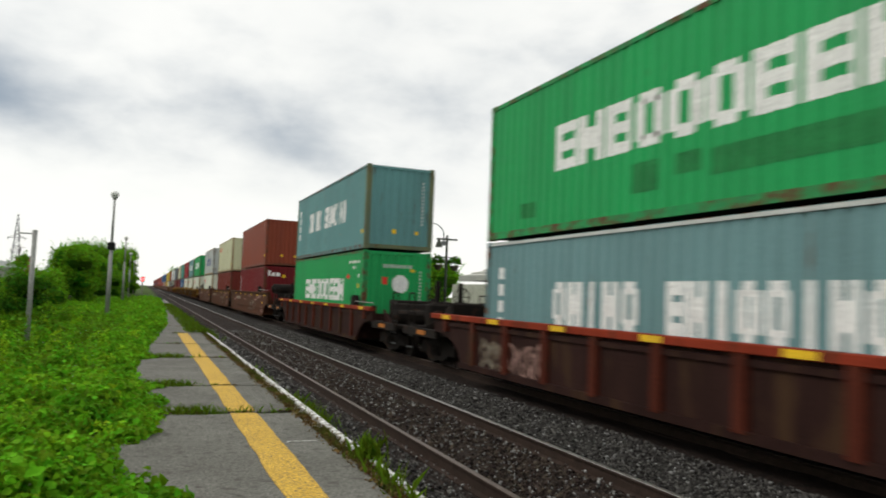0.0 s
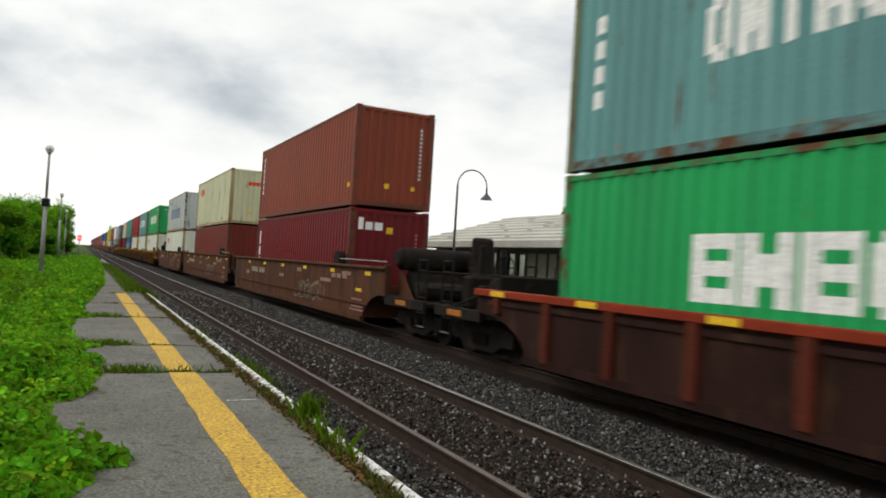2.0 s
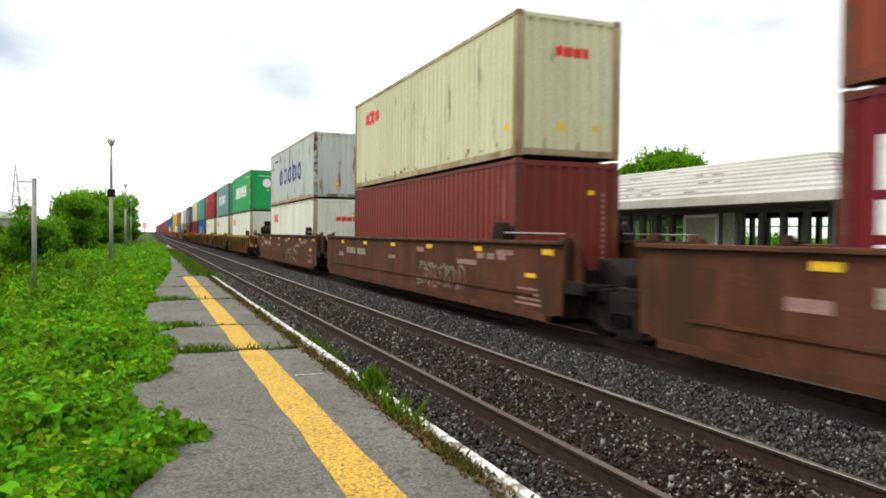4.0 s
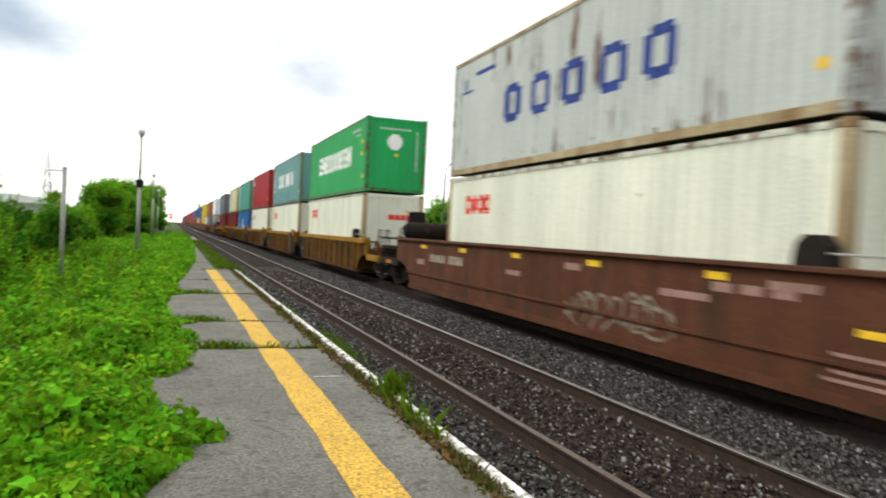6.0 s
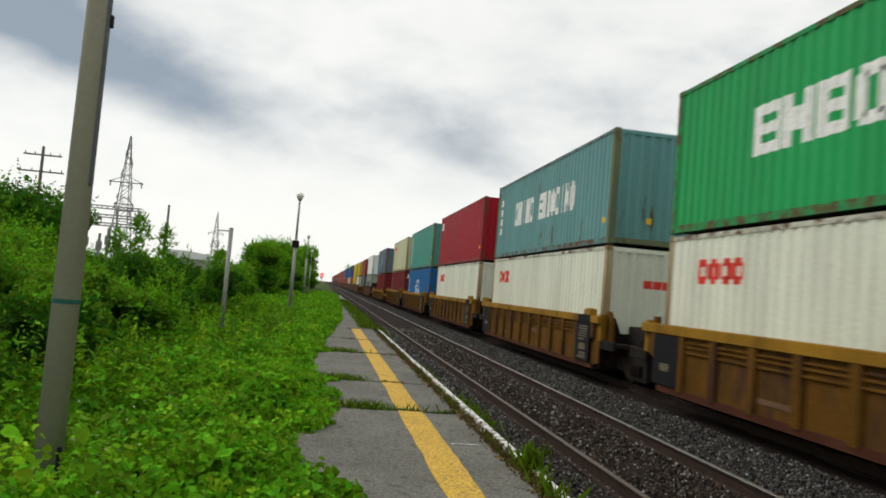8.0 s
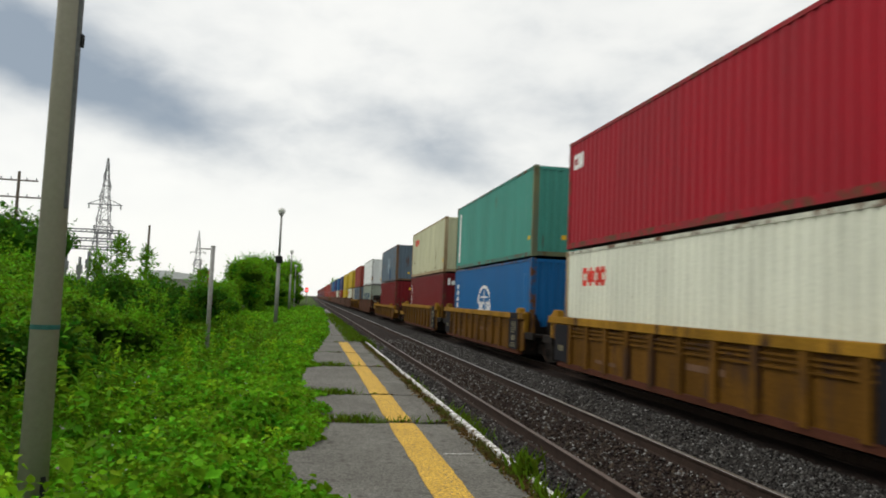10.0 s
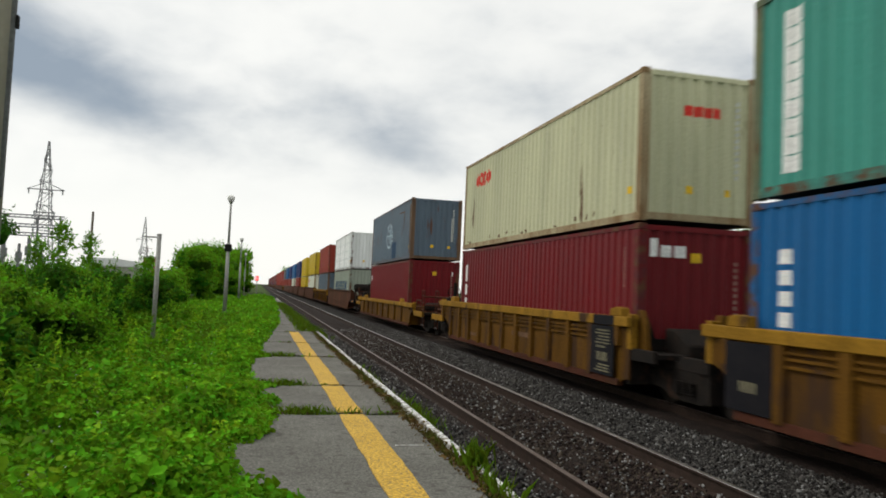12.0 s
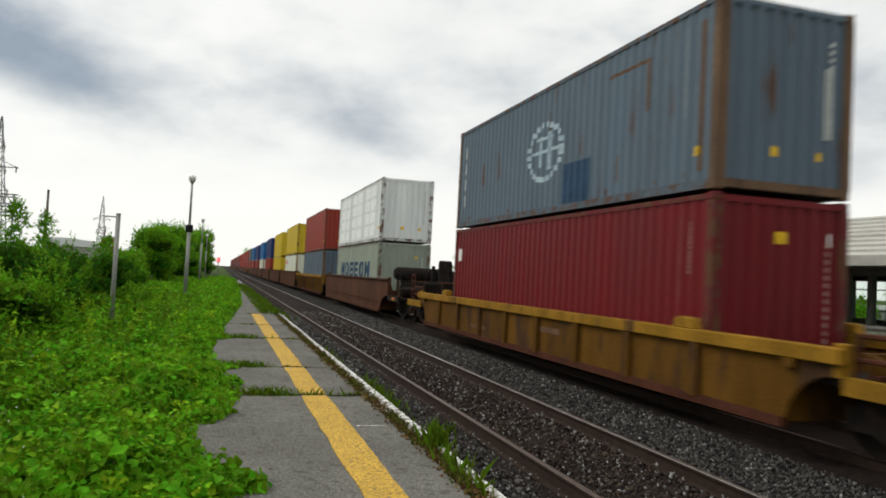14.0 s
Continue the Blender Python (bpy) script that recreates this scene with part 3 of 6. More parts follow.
weeds("yellowish_weeds", "yellow-green young weeds among the darker ones", 160, 70, (0.5, 24, LO, WEED_HI), 0.052, 0.42, 0.17, LEAF_YELLOW, 24)
weeds("verge_weeds", "green weeds along the platform's overgrown side", 2400, 38, (11, 95, LO, WEED_HI), 0.07, 0.24, 0.32, LEAF_LIGHT, 22, LEAF4, LEAF4_F)
weeds("dark_weeds", "darker undergrowth below the weeds", 1100, 40, (0.5, 40, LO, [(0, -3.5), (40, -3.0)]), 0.062, 0.24, 0.27, LEAF_MID, 23, LEAF4, LEAF4_F)
weeds("ground_weeds", "flat creeping weeds covering the soil", 2600, 14, (0.5, 60, LO, WEED_HI), 0.065, 0.09, 0.30, LEAF_MID, 25, LEAF4, LEAF4_F)
weeds("edge_weeds", "dense green weeds creeping over the asphalt's edge", 950, 50, (3.4, 34, [(a, b - 0.9) for a, b in WEED_HI], WEED_HI), 0.050, 0.24, 0.19, LEAF_LIGHT, 26, rim=0.6, bare=-0.9)
weeds("corner_weeds", "thick low weeds over the asphalt's side", 330, 60, (2.2, 7.6, [(a, b - 1.1) for a, b in WEED_HI], WEED_HI), 0.050, 0.18, 0.19, LEAF_LIGHT, 28, rim=0.7, bare=-0.9)
_f = np.random.default_rng(81)
fy = 2.5 + 22 * _f.random(190) ** 1.3
fp = np.stack([-3.7 - 3.2 * _f.random(190), fy, 0.36 + 0.12 * _f.random(190)], 1)
tagged(new("white_flowers", soup("white_flowers", leaves(_f, fp, np.tile([0, 0, 1.0], (190, 1)), 0.018), LEAF6_F, WHITE_LINE)), "tiny white flowers scattered among the weeds", "flowers", "", "stuff")


def stalks(name, label, count, region, height, leaf, material, seed):
    """Upright weed stalks with narrow leaves, in loose stands."""
    rng = np.random.default_rng(seed)
    x0, x1, y0, y1 = region
    y = y0 + (y1 - y0) * rng.random(count * 3) ** 1.4; x = rng.uniform(x0, x1, count * 3)
    ok = np.sin(x * 1.9 + 0.6 * y) + np.sin(y * 0.83 + x) + 0.5 * rng.normal(size=len(x)) > 0.2
    x, y = x[ok][:count], y[ok][:count]
    n = 15
    k = np.repeat(np.arange(len(x)), n)
    q = np.tile(np.linspace(0.1, 1, n), len(x))
    h = height * rng.lognormal(0, 0.3, len(x)); lean = rng.normal(0, 0.16, (len(x), 2))
    a = rng.uniform(0, 2 * np.pi, len(k))
    r = 0.07 * (1.15 - q)
    p = np.stack([x[k] + lean[k, 0] * q * h[k] + np.cos(a) * r, y[k] + lean[k, 1] * q * h[k] + np.sin(a) * r, 0.05 + h[k] * q], 1)
    nrm = np.stack([np.cos(a) * 0.5, np.sin(a) * 0.5, np.full(len(k), 0.8)], 1)
    v = leaves(rng, p, nrm, leaf * (1.3 - 0.6 * q) * (1 + 0.014 * y[k]), 0.4, 0.45, LEAF4)
    tagged(new(name, soup(name, v, LEAF4_F, material)), label, "weeds", "", "stuff")


stalks("tall_weeds", "tall leafy weed stalks before the thicket", 800, (-8.6, -5.4, 2.5, 34), 0.62, 0.13, LEAF_MID, 71)
stalks("tall_pale_weeds", "yellow-green tall weed stalks before the thicket", 220, (-8.6, -5.2, 2.5, 40), 0.55, 0.12, LEAF_YELLOW, 72)
for i, (ta, tb_, tx) in enumerate(TONGUES):
    weeds("weed_tongue", "dense low weeds creeping across the asphalt", 95, 60, (ta, tb_, [(ta, tx - 1.1), (tb_, tx - 1.1)], [(ta, tx - 0.45), ((ta + tb_) / 2, tx), (tb_, tx - 0.45)]), 0.072, 0.24, 0.17, LEAF_LIGHT, 61 + (i + 6) % 7)
_r = np.random.default_rng(31)
clump = [y for y in _r.uniform(1.5, 26, 9000) if math.sin(y * 2.1) + math.sin(y * 5.3 + 1) + 0.4 * _r.normal() > 0.15]
edge_pts = [(-1.245 + 0.032 * _r.normal(), y, PLAT - 0.05) for y in clump]
grass("edge_grass", "green grass growing along the platform edge", edge_pts, 0.11, JOINT_GRASS, 32)
tuft = [(-1.12 + 0.07 * _r.normal(), 5.95 + 0.10 * _r.normal(), PLAT - 0.05) for _ in range(70)] + \
       [(-1.2 + 0.05 * _r.normal(), 5.1 + 0.5 * _r.normal(), PLAT - 0.12) for _ in range(90)]
grass("grass_tuft", "tall grass tuft at the platform edge", tuft, 0.30, GRASS, 33)
jp = []
for jy, jn in ((8.72, 620), (11.35, 380), (16.2, 380), (20.2, 300), (24.95, 300), (29.5, 300)):
    jp += [(-1.3 - 2.1 * _r.random() ** (0.75 if jy < 12 else 1), jy + (0.02 + 0.03 * _r.random()) * _r.normal(), PLAT - 0.05) for _ in range(jn)]
jp = [p for p in jp if math.sin(p[0] * 5.1 + p[1]) + math.sin(p[0] * 11.3 + 2 * p[1]) + 0.5 * _r.normal() > 0.35 or p[0] < -2.75]
grass("joint_grass", "grass growing in the open slab joints", jp, 0.065, JOINT_GRASS, 34)
tufts = [(-2.62 + 0.24 * _r.normal(), 8.76 + 0.07 * _r.normal(), PLAT - 0.04) for _ in range(260)] + [(-2.75 + 0.2 * _r.normal(), 11.38 + 0.08 * _r.normal(), PLAT - 0.04) for _ in range(300)] + \
        [(-2.0 + 0.25 * _r.normal(), 8.74 + 0.04 * _r.normal(), PLAT - 0.05) for _ in range(50)] + [(-2.7 + 0.25 * _r.normal(), 16.25 + 0.1 * _r.normal(), PLAT - 0.04) for _ in range(250)]
grass("joint_tufts", "straggling grass tufts rooted in the slab joints", tufts, 0.15, GRASS, 37)
weeds("rear_weeds", "green weeds beside the platform", 700, 26, (-5, 0.6, [(-5, -8.5), (0.6, -8.5)], [(-5, -3.75), (0.6, -3.6)]), 0.08, 0.2, 0.3, LEAF_LIGHT, 27, LEAF4, LEAF4_F)
jl = np.array([(x - 0.0, y, PLAT + 0.03 * _r.random()) for x, y, _ in jp[::3] if x < -2.0 or x > -1.6])
tagged(new("joint_weeds", soup("joint_weeds", leaves(_r, jl, np.tile([0, 0, 1.0], (len(jl), 1)), 0.035), LEAF6_F, LEAF_MID)), "small weeds in the open slab joints", "weeds", "", "stuff")
far_weeds = [(-1.15 - 0.65 * _r.random() ** 1.4, y, PLAT - 0.06) for y in 25.4 + 40 * _r.random(2600) ** 1.4] + [(-1.0 + 0.2 * _r.normal(), y, -0.15) for y in 26 + 40 * _r.random(2600) ** 1.5] + [(-0.72 + 0.13 * _r.normal(), 10.8 + 0.9 * _r.normal(), -0.22) for _ in range(420)] + \
            [(-0.8 + 0.1 * _r.normal(), 15.5 + 0.8 * _r.normal(), -0.22) for _ in range(300)]
grass("ballast_grass", "green weeds growing in the ballast beside the platform", far_weeds, 0.24, GRASS, 36)
jd = np.array([(x, y, PLAT + 0.01) for x, y, _ in jp[1::2]])
tagged(new("joint_litter", soup("joint_litter", leaves(_r, jd, np.tile([0, 0, 1.0], (len(jd), 1)), 0.036), LEAF6_F, LEAF_DRY)), "dry reddish weeds and litter in the slab joints", "weeds", "", "stuff")
dry = np.array([(-1.26 + 0.05 * _r.normal(), y, PLAT + 0.02 * _r.random()) for y in _r.uniform(2, 24, 4600)])
tagged(new("dry_weeds", soup("dry_weeds", leaves(_r, dry, np.tile([0, 0, 1.0], (len(dry), 1)), 0.03), LEAF6_F, LEAF_DRY)), "reddish dry weeds along the platform edge", "weeds", "", "stuff")

vy = 13 + 40 * _r.random(15000) ** 1.3
verge = np.stack([np.interp(vy, [a for a, _ in WEED_HI], [b for _, b in WEED_HI]) - 0.4 - 2.6 * _r.random(15000) ** 1.3, vy, np.full(15000, 0.08)], 1)
grass("verge_grass", "short green grass between the weeds", verge, 0.25, GRASS, 35)
# thicket behind the verge
BUSHES = [  # x, y, half width, half depth, height, lumps, lump radius, leaves
    (-7.8, 5.5, 0.9, 1.6, 1.0, 10, 0.5, 5000), (-9.6, 9.5, 1.5, 2.0, 1.9, 14, 0.7, 8000), (-8.2, 13.0, 1.3, 1.8, 1.4, 13, 0.55, 7000),
    (-9.3, 17.0, 1.5, 2.0, 1.7, 14, 0.7, 8000), (-8.3, 22.0, 1.1, 2.0, 1.7, 13, 0.6, 7000), (-8.8, 27.0, 1.4, 2.5, 1.15, 14, 0.6, 7000),
    (-8.4, 33.0, 1.3, 2.6, 1.15, 14, 0.62, 7000), (-9.2, 40.0, 1.5, 3.0, 1.3, 14, 0.7, 6500), (-8.8, 49.0, 1.1, 3.0, 1.9, 14, 0.8, 6500),
    (-13.0, 15.0, 2.0, 2.5, 2.3, 14, 0.9, 6500), (-13.5, 24.0, 2.2, 3.0, 2.3, 14, 1.0, 6500), (-13.5, 36.0, 2.0, 4.0, 1.5, 14, 0.9, 6000), (-12.0, 47.0, 2.2, 4.0, 1.0, 14, 0.7, 6000), (-6.75, 25.5, 0.5, 1.1, 1.75, 9, 0.42, 5000), (-9.0, 66.0, 2.2, 3, 1.6, 12, 0.9, 4500), (-7.6, 92.0, 2.0, 6, 2.2, 12, 1.2, 4500), (-6.6, 130.0, 1.6, 9, 2.6, 12, 1.3, 4500)]
BUSHES += [(-7.1 + 0.35 * math.sin(2.3 * k), 7.5 + 2.9 * k, 0.55, 1.0, 0.95 + 0.3 * math.sin(1.7 * k + 1), 8, 0.42, 3000) for k in range(9)]
for i, (bx, by, bw, bd, bh, bn, br, lv) in enumerate(BUSHES):
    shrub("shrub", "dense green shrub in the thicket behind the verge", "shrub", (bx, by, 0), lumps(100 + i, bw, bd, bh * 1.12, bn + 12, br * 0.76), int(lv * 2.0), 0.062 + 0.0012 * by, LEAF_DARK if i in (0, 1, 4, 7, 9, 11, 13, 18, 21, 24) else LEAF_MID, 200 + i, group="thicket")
for i, (bx, by, bh) in enumerate(((-10.2, 28.6, 3.7), (-9.5, 30.0, 3.3), (-11.6, 31.0, 3.0), (-7.9, 33.5, 2.6))):
    rs = random.Random(60 + i)
    shrub("sapling", "slender young tree with sparse leaves in the thicket", "tree", (bx, by, 0), [(rs.uniform(-0.5, 0.5) * (1.1 - k / 16), rs.uniform(-0.4, 0.4), bh * (0.25 + 0.045 * k), rs.uniform(0.2, 0.36)) for k in range(16)], 1300, 0.085, LEAF_LIGHT if i % 2 else LEAF_MID, 170 + i, trunk=0.03, group="saplings", core=False)
TREES = [(-14.2, 26, 2.6, 2.6, 3.9, 18, 1.0, 8500, 0.14), (-17.5, 31, 2.6, 3.0, 4.4, 18, 1.1, 8000, 0.15), (-8.5, 62, 1.2, 2.5, 4.2, 15, 1.0, 6000, 0.14), (-8.9, 72, 1.6, 3, 4.8, 16, 1.2, 6000, 0.15),
         (-9.2, 84, 2.0, 4, 5.4, 16, 1.3, 6000, 0.16), (-9.6, 98, 2.6, 5, 6.2, 17, 1.4, 6000, 0.18), (-9.0, 115, 2.6, 6, 6.6, 17, 1.5, 6000, 0.18), (-8.0, 135, 2.6, 6, 7.4, 17, 1.6, 6000, 0.2), (-7.6, 155, 2.6, 6, 8.2, 17, 1.7, 6000, 0.2)]
for i, (tx, ty, tw, td, th, tn, tr, lv, trk) in enumerate(TREES):
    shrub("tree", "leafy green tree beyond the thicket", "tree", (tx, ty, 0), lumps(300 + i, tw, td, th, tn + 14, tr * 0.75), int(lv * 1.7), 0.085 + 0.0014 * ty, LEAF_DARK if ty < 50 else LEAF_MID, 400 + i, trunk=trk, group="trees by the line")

# ---- poles, lamps, signals ----
def near_pole():
    t = thing("lamp_pole", "tall weathered beige-grey pole with a teal band", "pole", (-4.812, 4.45, 0.05))
    bm = bmesh.new(); tube(bm, (0, 0, -0.2), (0, 0, 7.5), 0.09, 0.064, 20); part("shaft", bm, POLE, t, smooth=True)
    bm = bmesh.new(); tube(bm, (0, 0, 1.42), (0, 0, 1.45), 0.0865, 0.0865, 20); part("band", bm, TEAL, t, "teal tape band")
    bm = bmesh.new(); box(bm, 0.045, 0.085, -0.045, 0.0, 2.2, 7.0); bevelled(bm, 0.008); part("conduit", bm, LAMP_STEEL, t, "thin dark conduit")
    bm = bmesh.new(); box(bm, 0.06, 0.1, -0.03, 0.01, 3.28, 3.36); part("clamp", bm, BLACK, t)
    bm = bmesh.new(); box(bm, 0.055, 0.09, -0.06, -0.045, 0.25, 0.5); part("hand_hole_cover", bm, BLACK, t)


def platform_lamp(x, y, h, label, box_at=0.0, group="platform lamps"):
    t = thing("platform_lamp", label, "lamp", (x, y, 0.1), group)
    bm = bmesh.new(); tube(bm, (0, 0, -0.2), (0, 0, h * 0.62), 0.10, 0.08, 12); part("lower_shaft", bm, GALV, t, smooth=True)
    bm = bmesh.new(); tube(bm, (0, 0, h * 0.62), (0, 0, h - 0.25), 0.06, 0.05, 12); part("upper_shaft", bm, GALV, t, smooth=True)
    bm = bmesh.new(); tube(bm, (0, 0, h - 0.28), (0, 0, h - 0.1), 0.06, 0.17, 12); part("fitting", bm, GALV, t, smooth=True)
    bm = bmesh.new(); bmesh.ops.create_uvsphere(bm, u_segments=14, v_segments=8, radius=0.19, matrix=Matrix.Translation((0, 0, h)) @ Matrix.Diagonal((1, 1, 0.8, 1)))
    part("globe", bm, LAMP_GLASS, t, "milky glass globe", smooth=True)
    if box_at:
        bm = bmesh.new(); box(bm, -0.17, 0.17, -0.14, 0.14, box_at, box_at + 0.36); bevelled(bm, 0.02); part("junction_box", bm, BLACK, t, "dark box on the pole")


def fence_post(x, y, h):
    t = thing("steel_post", "plain galvanised steel post in the weeds", "post", (x, y, 0.05))
    bm = bmesh.new(); tube(bm, (0, 0, -0.2), (0, 0, h), 0.055, 0.055, 12); part("shaft", bm, GALV, t, smooth=True)
    bm = bmesh.new(); tube(bm, (0, 0, h), (0, 0, h + 0.03), 0.065, 0.05, 12); part("cap", bm, GALV, t)
    bm = bmesh.new(); tube(bm, (-0.35, 0, h - 0.06), (0, 0, h - 0.06), 0.018, 0.018, 6); part("bracket", bm, GALV, t)


def rail_signal(x, y, h):
    t = thing("signal", "railway signal showing red on a mast", "signal", (x, y, 0))
    bm = bmesh.new(); tube(bm, (0, 0, -0.3), (0, 0, h), 0.09, 0.08, 8); part("mast", bm, GALV, t)
    bm = bmesh.new(); box(bm, -0.3, 0.3, 0, 0.12, h - 0.25, h + 0.65); bevelled(bm, 0.05); part("backplate", bm, BLACK, t)
    bm = bmesh.new(); tube(bm, (0, -0.2, h + 0.2), (0, 0.0, h + 0.2), 0.24, 0.24, 18); part("lens", bm, SIGNAL_RED, t, "glowing red lens")


def pylon(name, label, x, y, h, w):
    """A lattice mast with crossarms."""
    t = thing(name, label, "pylon", (x, y, -0.3))
    r = 0.11
    def half(z):
        q = 1 - min(z / h, 1)
        return w * (0.04 + 1.5 * q if q < 0.24 else 0.40 + 0.60 * (q - 0.24) / 0.76)
    lv = [h * (1 - (1 - k / 12) ** 1.15) for k in range(13)]
    for sx, sy in ((-1, -1), (1, -1), (1, 1), (-1, 1)):
        bm = bmesh.new()
        tube(bm, (sx * half(0), sy * half(0), 0), (sx * half(h), sy * half(h), h), r, r, 4)
        part("leg", bm, LATTICE, t)
    bm = bmesh.new()
    for k, (a, b) in enumerate(zip(lv, lv[1:])):
        for s in (-1, 1):
            d = 1 if k % 2 else -1
            tube(bm, (d * half(a), s * half(a), a), (-d * half(b), s * half(b), b), r * 0.6, r * 0.6, 4)
            tube(bm, (s * half(a), d * half(a), a), (s * half(b), -d * half(b), b), r * 0.6, r * 0.6, 4)
            tube(bm, (-half(b), s * half(b), b), (half(b), s * half(b), b), r * 0.5, r * 0.5, 4)
    part("bracing", bm, LATTICE, t)
    for z, s in ((h * 0.66, 0.12), (h * 0.50, 0.07), (h * 0.45, 0.05)):
        bm = bmesh.new()
        for k in (-1, 1):
            tube(bm, (-h * s, 0, z), (h * s, 0, z), r, r, 4)
            tube(bm, (k * h * s, 0, z), (0, 0, z + h * 0.05), r * 0.7, r * 0.7, 4)
            tube(bm, (k * h * s * 0.9, 0, z), (k * h * s * 0.9, 0, z - 1.0), r * 1.3, r * 1.3, 5)
        part("crossarm", bm, LATTICE, t)


def substation(x, y):
    t = thing("substation_frame", "grey steel gantry of an electrical substation", "gantry", (x, y, -0.3))
    for px in (-9, -3, 3, 7):
        bm = bmesh.new(); tube(bm, (px, 0, 0), (px, 0, 13.5), 0.22, 0.18, 6); part("column", bm, LATTICE, t)
    for z in (9.5, 11.2, 13.0):
        bm = bmesh.new()
        tube(bm, (-9.5, 0, z), (7.5, 0, z), 0.14, 0.14, 5); tube(bm, (-9.5, 0.8, z + 0.6), (7.5, 0.8, z + 0.6), 0.14, 0.14, 5)
        for k in range(18):
            tube(bm, (-9.5 + k, 0, z), (-9 + k, 0.8, z + 0.6), 0.06, 0.06, 4)
        part("beam", bm, LATTICE, t)
    for k, (px, hh) in enumerate(((-2, 8.5), (0.6, 7.8), (2.2, 9.0), (4.5, 7.4))):
        bm = bmesh.new(); tube(bm, (px, -2, 0), (px, -2, hh), 0.35, 0.28, 8); box(bm, px - 0.5, px + 0.5, -2.4, -1.6, hh - 3.4, hh - 1.6)
        part("transformer", bm, LATTICE, t)


def utility_pole(x, y, h, arms, label):
    t = thing("utility_pole", label, "utility pole", (x, y, -0.2), "utility poles")
    bm = bmesh.new(); tube(bm, (0, 0, 0), (0, 0, h), 0.17, 0.12, 8); part("pole", bm, WOOD_POLE, t)
    for z, w in arms:
        bm = bmesh.new(); box(bm, -w, w, -0.06, 0.06, z, z + 0.12); part("crossarm", bm, WOOD_POLE, t)
        for k in (-0.9, -0.4, 0.4, 0.9):
            bm = bmesh.new(); tube(bm, (k * w, 0, z + 0.1), (k * w, 0, z + 0.32), 0.05, 0.04, 6); part("insulator", bm, LATTICE, t)


def warehouse():
    t = thing("warehouse", "low warehouse with a bright white metal fascia", "building", (-33.6, 165, -0.3))
    bm = bmesh.new(); box(bm, -4.4, 4.6, 0, 25, 0, 4.4); part("wall", bm, CONCRETE, t)
    bm = bmesh.new(); prism(bm, [(-4.8, 4.4), (5.0, 4.4), (5.0, 5.6), (0.2, 6.1), (-4.8, 6.0)], 1, -0.4, 25.4); part("roof", bm, WHITE_PANEL, t)
    for k in range(4):
        bm = bmesh.new(); box(bm, -3.9 + 2.2 * k, -2.5 + 2.2 * k, -0.06, 0.0, 1.6, 3.0); part("window", bm, BLACK, t)
    t = thing("brick_block", "small red-brick building behind the warehouse", "building", (-31.5, 205, -0.3))
    bm = bmesh.new(); box(bm, -1.6, 1.6, 0, 6, 0, 7.6); part("wall", bm, BRICK, t)
    bm = bmesh.new(); box(bm, -1.8, 1.8, -0.2, 6.2, 7.6, 8.0); part("roof", bm, CONCRETE, t)


near_pole()
platform_lamp(-4.75, 37, 5.85, "grey platform lamp with a milky globe, dark box on its shaft", 3.2)
platform_lamp(-5.05, 72, 5.85, "grey platform lamp with a milky globe")
platform_lamp(-5.3, 108, 5.85, "grey platform lamp with a milky globe")
platform_lamp(-5.0, 128, 5.3, "grey platform lamp with a milky globe")
fence_post(-5.66, 19, 2.85)
rail_signal(-3.72, 140, 2.55)
pylon("pylon", "tall grey lattice power pylon above the trees", -48.2, 170, 30.3, 2.3)
pylon("pylon", "slim lattice power pylon far off", -54.3, 350, 29.6, 2.2)
substation(-49, 158)
utility_pole(-27.3, 65, 11.2, [(10.4, 1.5), (9.0, 1.8)], "grey wooden utility pole with two crossarms")
utility_pole(-21.6, 88, 9.2, [], "plain leaning wooden pole")
utility_pole(-40, 260, 13, [(12, 1.4)], "distant wooden utility pole")
utility_pole(-36, 300, 13, [(12, 1.4)], "distant wooden utility pole")
warehouse()

